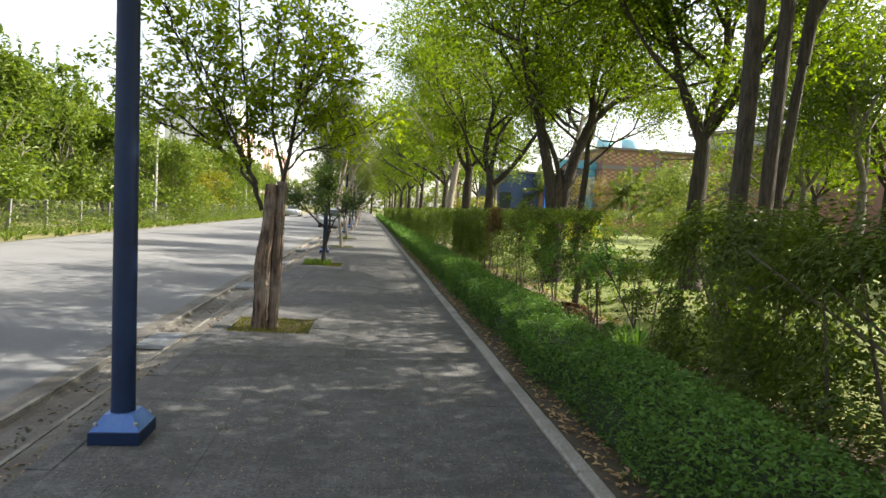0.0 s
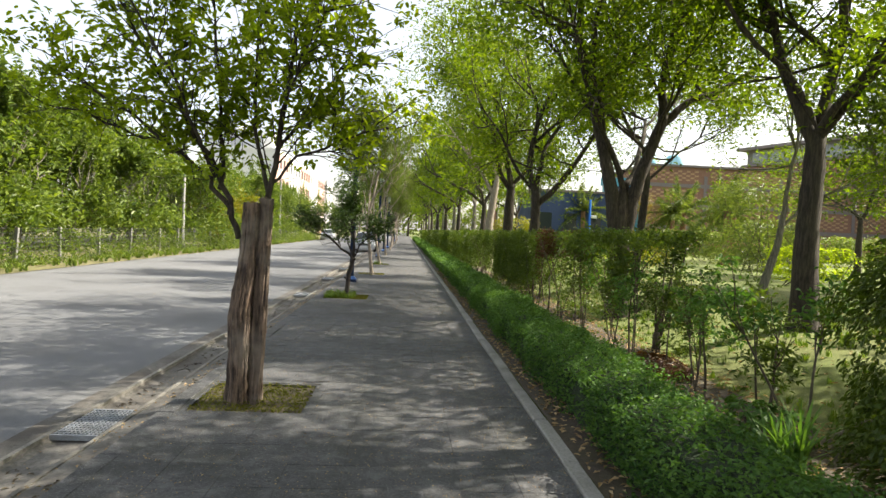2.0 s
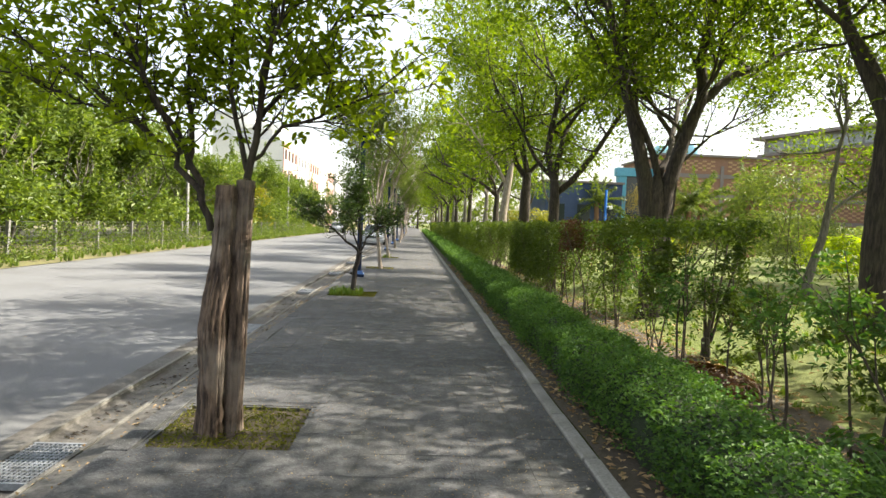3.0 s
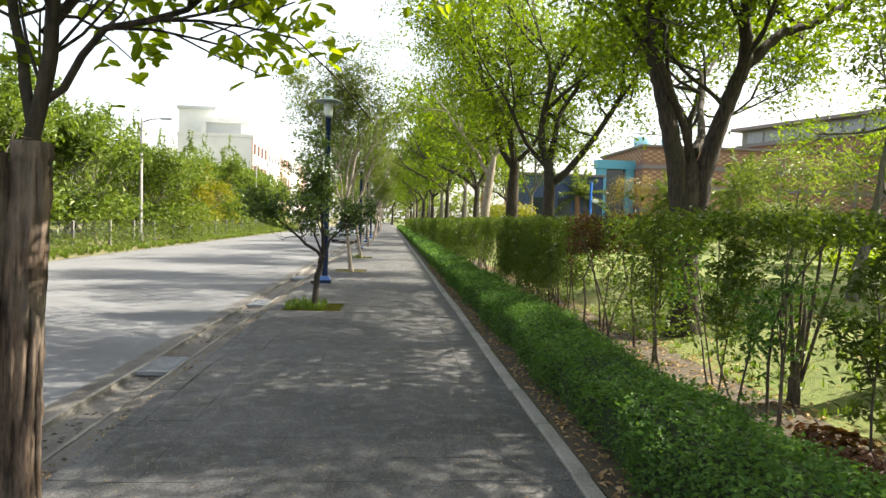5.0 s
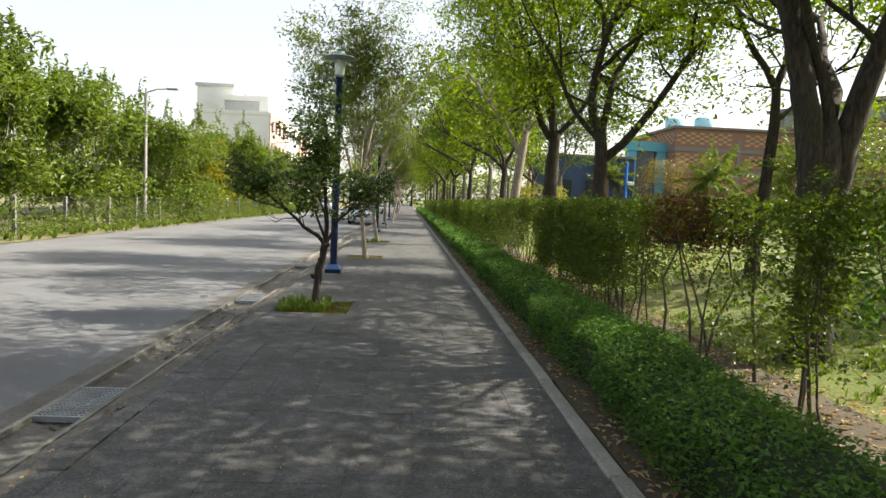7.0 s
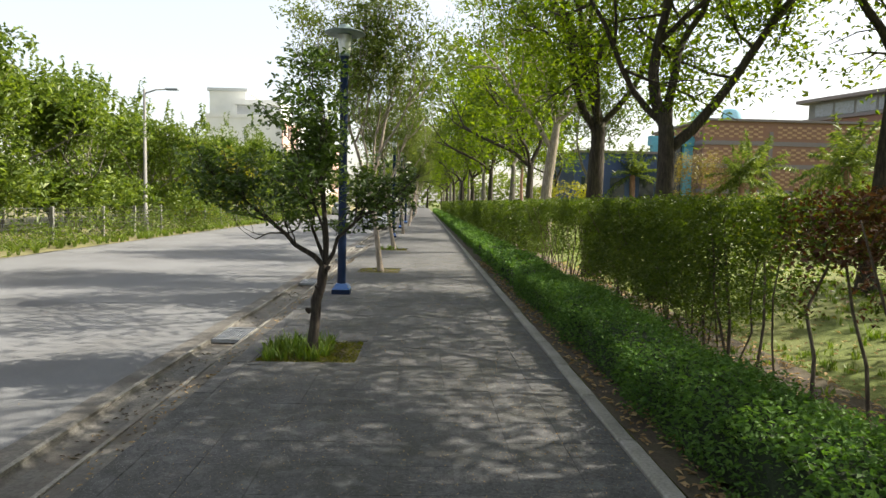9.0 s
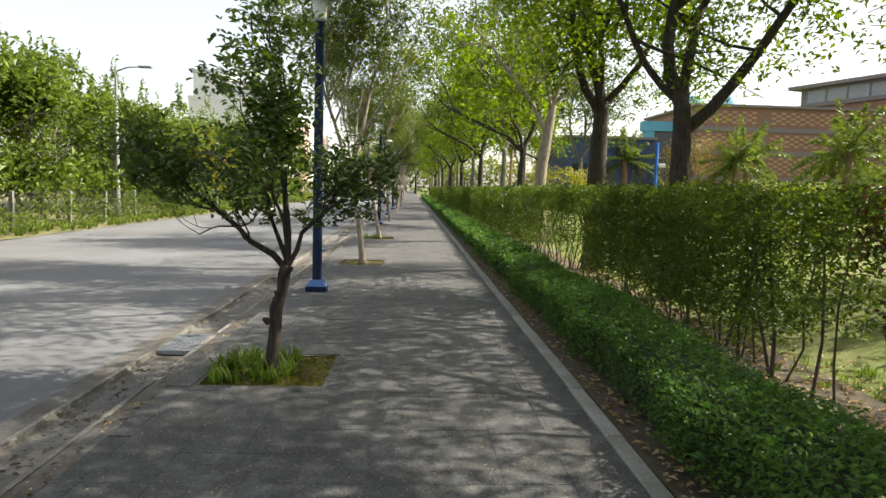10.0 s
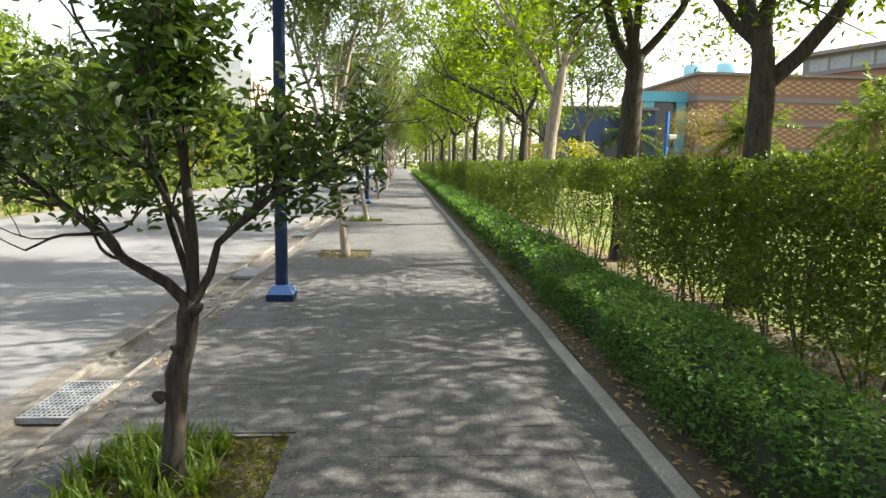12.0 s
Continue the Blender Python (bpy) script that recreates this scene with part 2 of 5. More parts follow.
def hold(ob, parent):
    if parent is not None:
        ob.parent = parent
        ob.matrix_parent_inverse = Matrix.Identity(4)
    return ob


def piece(name, mesh, parent=None, label="", m=None):
    ob = hold(new(name, mesh), parent)
    if m is not None:
        ob.matrix_basis = m
    return tagged(ob, label) if label else ob


def thing(name, m, label, category, group="", kind=""):
    """An Empty at a thing's base, to carry its parts."""
    ob = new(name)
    ob.empty_display_size = 0.1
    ob.matrix_basis = m
    return tagged(ob, label, category, group, kind)


def box_data(x0, x1, y0, y1, z0, z1, bevel=0.0):
    """Corners and faces of a box whose upper edges are bevelled."""
    b = bevel
    if not b:
        v = [(x, y, z) for z in (z0, z1) for x, y in ((x0, y0), (x1, y0), (x1, y1), (x0, y1))]
        f = [(3, 2, 1, 0), (4, 5, 6, 7)] + [(i, (i + 1) % 4, 4 + (i + 1) % 4, 4 + i) for i in range(4)]
        return np.array(v), np.array(f)
    v = []
    for z, d in ((z0, 0), (z1 - b, 0), (z1, b)):
        v += [(x0 + d, y0 + d, z), (x1 - d, y0 + d, z), (x1 - d, y1 - d, z), (x0 + d, y1 - d, z)]
    f = [(3, 2, 1, 0), (8, 9, 10, 11)]
    for k in (0, 4):
        f += [(k + i, k + (i + 1) % 4, k + 4 + (i + 1) % 4, k + 4 + i) for i in range(4)]
    return np.array(v), np.array(f)


def join(blocks):
    """Many (verts, faces) as one, faces all of one size."""
    vs, fs, n = [], [], 0
    for v, f in blocks:
        vs.append(v)
        fs.append(np.asarray(f) + n)
        n += len(v)
    return np.concatenate(vs), np.concatenate(fs)


def box(name, x0, x1, y0, y1, z0, z1, material, parent=None, label="", bevel=0.0):
    return piece(name, raw(name, *box_data(x0, x1, y0, y1, z0, z1, bevel), material), parent, label)


def tube_data(points, radii, sides=8, ridges=0.0, wob=0.0, cap=True, seed=0):
    """A tapered tube along points; ridges: how furrowed it is."""
    p, r = np.asarray(points, float), np.asarray(radii, float)
    d = np.gradient(p, axis=0)
    d /= np.linalg.norm(d, axis=1)[:, None] + 1e-9
    ref = np.where(np.abs(d[:, 2:3]) > 0.9, np.array([[1.0, 0, 0]]), np.array([[0, 0, 1.0]]))
    s = np.cross(d, ref)
    s /= np.linalg.norm(s, axis=1)[:, None] + 1e-9
    for i in range(1, len(s)):
        s[i] -= d[i] * (s[i] @ d[i])
        if s[i] @ s[i - 1] < 0:
            s[i] = -s[i]
        s[i] /= np.linalg.norm(s[i]) + 1e-9
    u = np.cross(d, s)
    a = np.linspace(0, 2 * np.pi, sides, endpoint=False)
    rad = r[:, None] * np.ones((1, sides))
    if ridges:
        g = np.random.default_rng(seed)
        rad = rad * (1 + ridges * g.normal(size=(1, sides)) + wob * g.normal(size=(len(p), sides)))
    v = p[:, None] + rad[..., None] * (np.cos(a)[None, :, None] * s[:, None] + np.sin(a)[None, :, None] * u[:, None])
    i, j = np.meshgrid(np.arange(len(p) - 1), np.arange(sides), indexing="ij")
    k = (j + 1) % sides
    f = np.stack([i * sides + j, i * sides + k, (i + 1) * sides + k, (i + 1) * sides + j], -1).reshape(-1, 4)
    v = v.reshape(-1, 3)
    if cap:
        n = len(v)
        v = np.concatenate([v, p[-1:]])
        top = (len(p) - 1) * sides
        f = np.concatenate([f, np.array([(top + q, top + (q + 1) % sides, top + (q + 2) % sides, n) for q in range(0, sides - 1, 2)])])
    return v, f


def tube(name, points, radii, material, parent=None, label="", sides=10, ridges=0.0, wob=0.0, seed=0):
    return piece(name, raw(name, *tube_data(points, radii, sides, ridges, wob, seed=seed), material, True), parent, label)


def lathe_data(rings, sides=16):
    """Turned shape about z: rings of (radius, height)."""
    a = np.linspace(0, 2 * np.pi, sides, endpoint=False)
    v = np.array([(r * math.cos(q), r * math.sin(q), z) for r, z in rings for q in a])
    f = [(i * sides + j, i * sides + (j + 1) % sides, (i + 1) * sides + (j + 1) % sides, (i + 1) * sides + j) for i in range(len(rings) - 1) for j in range(sides)]
    return v, np.array(f)


def leaves_data(at, length, width, seed, lift=0.5, droop=0.0, heading=None, oval=False):
    """Folded leaf blades at the points given, turned at random; lift: how much they face the sky."""
    g = np.random.default_rng(seed)
    n = len(at)
    normal = g.normal(size=(n, 3))
    normal[:, 2] = np.abs(normal[:, 2]) + lift * 2
    normal /= np.linalg.norm(normal, axis=1)[:, None]
    way = g.normal(size=(n, 3)) if heading is None else heading + 0.5 * g.normal(size=(n, 3))
    way[:, 2] -= droop
    way -= normal * np.sum(way * normal, 1)[:, None]
    way /= np.linalg.norm(way, axis=1)[:, None] + 1e-9
    side = np.cross(normal, way)
    size = g.uniform(0.65, 1.25, (n, 1))
    L, W = length * size, width * size
    a, c = at - way * L * 0.5, at + way * L * 0.5 - normal * L * 0.12
    mid = at + normal * 0.02 * L
    v = np.stack([a, mid + side * W * 0.5 + normal * W * 0.18, c, mid - side * W * 0.5 + normal * W * 0.18], 1).reshape(-1, 3)
    if oval:
        back, fore = at - way * L * 0.24, at + way * L * 0.22 - normal * L * 0.03
        rise_side = normal * W * 0.16
        v = np.stack([a, back + side * W * 0.42 + rise_side, fore + side * W * 0.46 + rise_side, c, fore - side * W * 0.46 + rise_side, back - side * W * 0.42 + rise_side], 1).reshape(-1, 3)
        i = np.arange(n)[:, None] * 6
        return v, np.concatenate([i + np.array([[0, 3, 2, 1]]), i + np.array([[0, 5, 4, 3]])])
    i = np.arange(n)[:, None] * 4
    return v, np.concatenate([i + np.array([[0, 2, 1]]), i + np.array([[0, 3, 2]])])


def foliage(name, at, length, width, material, parent, seed=1, lift=0.5, droop=0.0, label="", heading=None, oval=False):
    ob = piece(name, raw(name, *leaves_data(np.asarray(at), length, width, seed, lift, droop, heading, oval), material), parent, label)
    return tagged(ob, kind="stuff")


def grow(g, start, way, length, radius, depth, out, tips, spread=0.75, up=0.25, kids=(2, 4), shrink=0.68, bend=0.18):
    """A limb and its boughs: polylines with radii go to out, points where leaves sit go to tips."""
    n = 6
    p, d = [np.array(start, float)], np.array(way, float)
    d /= np.linalg.norm(d)
    for i in range(n):
        d = d + bend * g.normal(size=3) + np.array([0, 0, up * 0.25])
        d /= np.linalg.norm(d)
        p.append(p[-1] + d * length / n)
    p = np.array(p)
    end = radius * (0.55 if depth else 0.25)
    out.append((p, np.linspace(radius, end, n + 1), depth))
    if depth == 0:
        tips.append(p[2:])
        return
    if depth == 1:
        tips.append(p[2:])
    if depth == 2:
        tips.append(p[3:])
    for k in range(g.integers(kids[0], kids[1] + 1)):
        at = 1.0 if k == 0 else g.uniform(0.4, 0.95)
        i = min(n, int(round(at * n)))
        turn = g.normal(size=3)
        turn -= d * (turn @ d)
        turn /= np.linalg.norm(turn) + 1e-9
        way2 = d + turn * spread * g.uniform(0.6, 1.3) + np.array([0, 0, up])
        grow(g, p[i], way2, length * shrink * g.uniform(0.8, 1.2), np.interp(i, [0, n], [radius, end]) * 0.72, depth - 1, out, tips, spread, up, kids, shrink, bend)


def cluster(g, tips, count, wide, per=26):
    """Points for leaves, scattered round the twigs."""
    t = np.concatenate(tips)
    n = max(6, count // per)
    knots = t[g.integers(0, len(t), n)] + g.normal(size=(n, 3)) * wide * 0.8
    reach = wide * g.uniform(0.35, 0.75, n)
    k = g.integers(0, n, count)
    return knots[k] + g.normal(size=(count, 3)) * np.array([1.0, 1.0, 0.7]) * reach[k][:, None]


def wood(name, out, material, parent, sides=7, thin=0.0, label="", least=0):
    blocks = []
    for i, (p, r, d) in enumerate(out):
        if d >= least:
            step = 1 if d > 1 else 2 if d == 1 else 3
            blocks.append(tube_data(p[::step], np.maximum(r[::step], thin), sides if d > 1 else 5 if d == 1 else 4, 0.05, 0.03, seed=i))
    v, f = join(blocks)
    return piece(name, raw(name, v, f, material, True), parent, label)


def boughs(name, out, material, parent, sides, thin, top, least=0):
    """Each main limb with its own twigs as one part."""
    groups = []
    for o in out:
        if o[2] == top:
            groups.append([])
        groups[-1].append(o)
    for q in groups:
        wood(name, q, material, parent, sides, thin, least=least)


def rooted(out, top, stem, deep=0.55):
    """Lead each main limb down into the trunk, so that it flares out of it."""
    made = []
    for p, r, d in out:
        if d == top:
            z = p[0][2] - deep
            base = np.array([np.interp(z, stem[:, 2], stem[:, q]) for q in range(3)])
            half = 0.5 * (base + p[0]) + 0.12 * (p[0] - base) * np.array([-1, -1, 0])
            p, r = np.concatenate([[base, half], p]), np.concatenate([[r[0] * 1.15, r[0] * 1.2], [r[0] * 1.08], r[1:]])
        made.append((p, r, d))
    return made


# ---- ground ----
KERB_L, KERB_R, FAR = -1.25, 1.825, 120.0


def rise(x):
    """Height of the park ground: it climbs gently behind the hedges."""
    s = np.clip((np.asarray(x, float) - 4.0) / 2.6, 0, 1)
    return 0.36 * s * s * (3 - 2 * s)


def sheet(name, xs, ys, height, material, label, category):
    gx, gy = np.meshgrid(xs, ys)
    v = np.stack([gx, gy, height(gx, gy)], -1).reshape(-1, 3)
    n, m = len(xs), len(ys)
    i, j = np.meshgrid(np.arange(m - 1), np.arange(n - 1), indexing="ij")
    k = i * n + j
    f = np.stack([k, k + 1, k + n + 1, k + n], -1).reshape(-1, 4)
    return tagged(piece(name, raw(name, v, f, material, True)), label, category, kind="structure")


def uneven(x, y, size=1.0, seed=0.0):
    return size * (np.sin(1.7 * x + seed) * np.cos(1.1 * y + 2 * seed) + 0.5 * np.sin(4.1 * x + 2.3 * y + seed))


ground_y = np.concatenate([[-600, -120, -30], np.arange(-10, 60, 0.8), [65, 75, 90, 120, 200, 500, 2000]])
sheet("ground", np.concatenate([[-2000, -300, -80, -40, -2.6, -1.0, 1.0, 1.9], np.arange(1.98, 14, 0.5), [16, 20, 30, 60, 120, 400, 2000]]), ground_y,
      lambda x, y: np.where(x < 1.95, -0.42, rise(x) - 0.02 + np.where((x > 1.96) & (x < 60), uneven(x, y, 0.012), 0)), LAWN, "yellow-green park lawn with thin worn grass", "lawn")
sheet("planting_bed", np.arange(1.941, 4.6, 0.22), np.concatenate([np.arange(-4, 40, 0.3), [45, 60, 90, FAR]]),
      lambda x, y: rise(x) + 0.018 + uneven(x * 2, y * 2, 0.008, 1.0) - np.where(x > 4.3, 0.06, 0), SOIL, "brown soil bed under the clipped hedges", "soil")
sheet("road", np.concatenate([np.linspace(-10.6, -2.25, 12)]), np.concatenate([[-200, -20], np.arange(-4, 60, 3.0), [70, 100, 200, 600]]),
      lambda x, y: -0.15 + 0.03 * np.clip(1 - ((x + 6.4) / 4.2) ** 2, 0, 1), ASPHALT, "grey sun-bleached asphalt road with faded surface", "road")
sheet("verge", np.concatenate([[-60, -30], np.arange(-20, -10.3, 0.6)]), np.concatenate([[-100, -20], np.arange(-4, 80, 1.5), [90, 120, 250, 600]]),
      lambda x, y: -0.13 + 0.05 * np.clip(-(x + 10.6), 0, 4) + uneven(x, y, 0.02, 2.0), VERGE, "rough dry grass strip along the far road edge", "verge")

gutter = thing("gutter", Matrix.Identity(4), "worn concrete drain channel between road and pavement", "gutter", kind="structure")
profile = [(-2.26, -0.20), (-2.25, -0.140), (-2.02, -0.136), (-1.995, -0.145), (-1.975, -0.170), (-1.93, -0.182), (-1.72, -0.182), (-1.67, -0.172),
           (-1.65, -0.15), (-1.64, -0.135), (-1.575, -0.13), (-1.56, -0.118), (-1.42, -0.10), (-1.30, -0.085)]
gy = np.concatenate([np.arange(-4, 50, 0.5), [55, 65, 80, FAR, 400]])
gp = np.array(profile)
wob = rng.normal(size=(len(gy), len(gp))) * 0.0025
gv = np.stack([gp[None, :, 0] + wob, np.repeat(gy[:, None], len(gp), 1), gp[None, :, 1] + rng.normal(size=wob.shape) * 0.0015], -1).reshape(-1, 3)
ii, jj = np.meshgrid(np.arange(len(gy) - 1), np.arange(len(gp) - 1), indexing="ij")
kk = ii * len(gp) + jj
piece("channel", raw("channel", gv, np.stack([kk, kk + 1, kk + len(gp) + 1, kk + len(gp)], -1).reshape(-1, 4), GUTTER), gutter)

lip_y = np.concatenate([np.arange(-4, 60, 1.3), [70, 90, 140, 400]])
for x, w, z in ((-2.015, 0.026, -0.124), (-1.612, 0.022, -0.122)):
    pts = []
    for y in lip_y:
        d = rng.normal() * 0.006
        pts += [(x - w + d, y, z - 0.05), (x - w * 0.8 + d, y, z), (x + w * 0.8 + d, y, z + rng.normal() * 0.002), (x + w + d, y, z - 0.06)]
    ii, jj = np.meshgrid(np.arange(len(lip_y) - 1), np.arange(3), indexing="ij")
    kk = ii * 4 + jj
    piece("lip", raw("lip", np.array(pts), np.stack([kk, kk + 1, kk + 5, kk + 4], -1).reshape(-1, 4), LIP), gutter, "pale worn concrete lip")


def kerb(name, label, x0, x1, z0, z1, long, y_end, bevel, material=None):
    """A row of kerb stones, each a piece of its own, the far ones one strip."""
    k = thing(name, Matrix.Identity(4), label, "kerb", kind="structure")
    me = raw("kerb_stone", *box_data(x0, x1, 0.004, long - 0.004, z0, z1, bevel), material or CONCRETE)
    y = -4.0
    g = np.random.default_rng(3)
    while y < y_end:
        piece("kerb_stone", me, k, m=Matrix.Translation((g.normal() * 0.004, y, g.normal() * 0.003)))
        y += long
    box("kerb_strip", x0, x1, y, 400, z0, z1, material or CONCRETE, k, bevel=bevel)


kerb("kerb_street", "weathered concrete kerb along the street edge", KERB_L - 0.04, KERB_L + 0.104, -0.3, 0.0, 1.0, 60, 0.005, PAVER)
kerb("kerb_park", "pale flush concrete edging beside the hedge", KERB_R, KERB_R + 0.115, -0.3, 0.022, 1.0, 60, 0.012)


def grate(y):
    """A steel drain grate: frame, bearing bars and cross bars over the channel."""
    g = thing("drain_grate", pose(-1.81, y, -0.137, 0, 0, 0), "galvanised steel drain grate set over the gutter channel", "drain grate", "grates along the gutter")
    w, l = 0.215, 0.365
    frame_bars = [box_data(-w, -w + 0.025, -l, l, -0.03, 0.012), box_data(w - 0.025, w, -l, l, -0.03, 0.012), box_data(-w + 0.025, w - 0.025, -l, -l + 0.025, -0.03, 0.012), box_data(-w + 0.025, w - 0.025, l - 0.025, l, -0.03, 0.012)]
    piece("frame", raw("frame", *join(frame_bars), STEEL), g)
    bar = raw("bearing_bar", *box_data(-0.004, 0.004, -l + 0.027, l - 0.027, -0.025, 0.01), STEEL)
    for x in np.linspace(-w + 0.055, w - 0.055, 11):
        piece("bearing_bar", bar, g, m=Matrix.Translation((x, 0, 0)))
    rod = raw("cross_bar", *box_data(-w + 0.027, w - 0.027, -0.005, 0.005, -0.012, 0.009), STEEL)
    for y2 in np.linspace(-l + 0.07, l - 0.07, 12):
        piece("cross_bar", rod, g, m=Matrix.Translation((0, y2, 0)))
    return g


first = grate(10.1)
for y in (15.55, 20.92, 26.3, 31.7, 37.1):
    copy_thing(first, pose(-1.81, y, -0.137, 0, 0, rng.normal() * 0.6))

# ---- lamps on blue posts ----


def lamp_post():
    p = thing("street_lamp", pose(-0.965, 6.53, 0, 0, -0.9, 0), "blue painted street lamp with a flat disc shade", "street lamp", "lamps along the pavement")
    v, f = box_data(-0.15, 0.15, -0.16, 0.16, 0.0, 0.078, 0.004)
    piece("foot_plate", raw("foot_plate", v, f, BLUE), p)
    rings = [(0.147, 0.080), (0.142, 0.084), (0.088, 0.165), (0.084, 0.170)]
    v = np.array([(sx * r, sy * r * 1.05, z) for r, z in rings for sx, sy in ((-1, -1), (1, -1), (1, 1), (-1, 1))])
    f = [(k * 4 + i, k * 4 + (i + 1) % 4, k * 4 + 4 + (i + 1) % 4, k * 4 + 4 + i) for k in range(3) for i in range(4)] + [(12, 13, 14, 15)]
    # light on the sloped faces is put into this brighter blue
    piece("plinth", raw("plinth", v, np.array(f), LIT_BLUE), p, "sloped blue plinth, painted lighter as if lit")
    bolt = raw("bolt", *lathe_data([(0.014, 0.0), (0.014, 0.014), (0.009, 0.02), (0.0, 0.021)], 6), STEEL)
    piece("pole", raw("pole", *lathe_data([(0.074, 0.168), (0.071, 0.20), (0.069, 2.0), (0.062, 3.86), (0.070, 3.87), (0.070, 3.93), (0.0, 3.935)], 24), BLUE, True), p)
    piece("collar", raw("collar", *lathe_data([(0.084, 3.90), (0.092, 3.905), (0.092, 3.945), (0.0, 3.95)], 20), SHADE, True), p)
    piece("diffuser", raw("diffuser", *lathe_data([(0.085, 3.95), (0.098, 4.0), (0.11, 4.24), (0.0, 4.245)], 20), GLOBE, True), p, "white frosted diffuser")
    piece("shade", raw("shade", *lathe_data([(0.0, 4.246), (0.10, 4.247), (0.32, 4.262), (0.335, 4.274), (0.32, 4.286), (0.12, 4.345), (0.09, 4.40), (0.0, 4.41)], 32), SHADE, True), p, "grey-green disc shade")
    for sx, sy in ((-1, -1), (1, -1), (1, 1), (-1, 1)):
        piece("bolt", bolt, p, m=Matrix.Translation((sx * 0.118, sy * 0.125, 0.112)))
    return p


post_one = lamp_post()
for y in (23.72, 41.2, 51.0, 60.5, 78.0, 96.0):
    copy_thing(post_one, pose(-0.84 if y < 30 else -0.80, y, 0, 0, 0.15, 1.5))

# ---- street trees in their pits ----


def pit(x0, x1, y0, y1, seed, blades, tall):
    """An open square in the paving with soil, a thin rim and grass."""
    p = thing("tree_pit", Matrix.Translation(((x0 + x1) / 2, (y0 + y1) / 2, 0)), "square tree pit in the paving with grass and moss", "tree pit", "pits along the pavement")
    w, l, t = (x1 - x0) / 2, (y1 - y0) / 2, 0.03
    piece("rim", raw("rim", *join([box_data(-w - t, -w, -l - t, l + t, -0.25, -0.006), box_data(w, w + t, -l - t, l + t, -0.25, -0.006), box_data(-w, w, -l - t, -l, -0.25, -0.006), box_data(-w, w, l, l + t, -0.25, -0.006)]), PAVER), p)
    n = 12
    xs, ys = np.linspace(-w, w, n), np.linspace(-l, l, n)
    gx, gy2 = np.meshgrid(xs, ys)
    v = np.stack([gx, gy2, -0.026 + uneven(gx * 4 + seed, gy2 * 4, 0.012)], -1).reshape(-1, 3)
    i, j = np.meshgrid(np.arange(n - 1), np.arange(n - 1), indexing="ij")
    k = i * n + j
    piece("soil", raw("soil", v, np.stack([k, k + 1, k + n + 1, k + n], -1).reshape(-1, 4), SOIL, True), p)
    g = np.random.default_rng(seed)
    at = np.stack([g.uniform(-w, w, blades), g.uniform(-l, l, blades), np.full(blades, -0.014)], 1)
    at[:, 2] += g.uniform(0, 0.02, blades)
    foliage("moss", at, 0.042, 0.012, MOSS, p, seed, 0.4)
    if tall:
        blade(p, g, np.stack([g.uniform(-w * 0.95, w * 0.35, tall), g.uniform(-l * 0.8, l * 0.8, tall), np.full(tall, -0.04)], 1), 0.19, 0.014)
    return p


def blade(parent, g, at, long, wide, name="grass_tuft", material=None):
    """Long arching blades of grass, in tufts."""
    n = len(at)
    at = at[g.permutation(n)]
    centre = at[g.integers(0, max(1, n // 12), n)] + np.column_stack([g.normal(size=(n, 2)) * 0.025, np.zeros(n)])
    out = np.column_stack([g.normal(size=(n, 2)), np.zeros(n)])
    out /= np.linalg.norm(out, axis=1)[:, None]
    side = np.column_stack([-out[:, 1], out[:, 0], np.zeros(n)])
    L = long * g.uniform(0.5, 1.2, (n, 1))
    lean = g.uniform(0.15, 0.8, (n, 1))
    rows = []
    for s, w in ((0.0, 0.8), (0.45, 1.0), (0.8, 0.6), (1.0, 0.06)):
        c = centre + out * L * lean * s * s + np.array([[0, 0, 1.0]]) * L * (s - 0.35 * lean * s * s)
        rows += [c - side * wide * w * 0.5, c + side * wide * w * 0.5]
    v = np.stack(rows, 1).reshape(-1, 3)
    i = np.arange(n)[:, None] * 8
    f = np.concatenate([i + np.array([[a, a + 1, a + 3, a + 2]]) for a in (0, 2, 4)])
    return tagged(piece(name, raw(name, v, f, material or GRASS), parent), kind="stuff")


PITS = [(-1.09, -0.13, 10.08, 11.06), (-1.08, -0.12, 19.05, 19.97), (-0.9, 0.0, 27.0, 27.95), (-0.9, 0.0, 33.6, 34.5)]
pit(*PITS[0], 11, 1500, 0)
pit(*PITS[1], 12, 2000, 800)
pit(*PITS[2], 13, 500, 0)
pit(*PITS[3], 14, 700, 160)


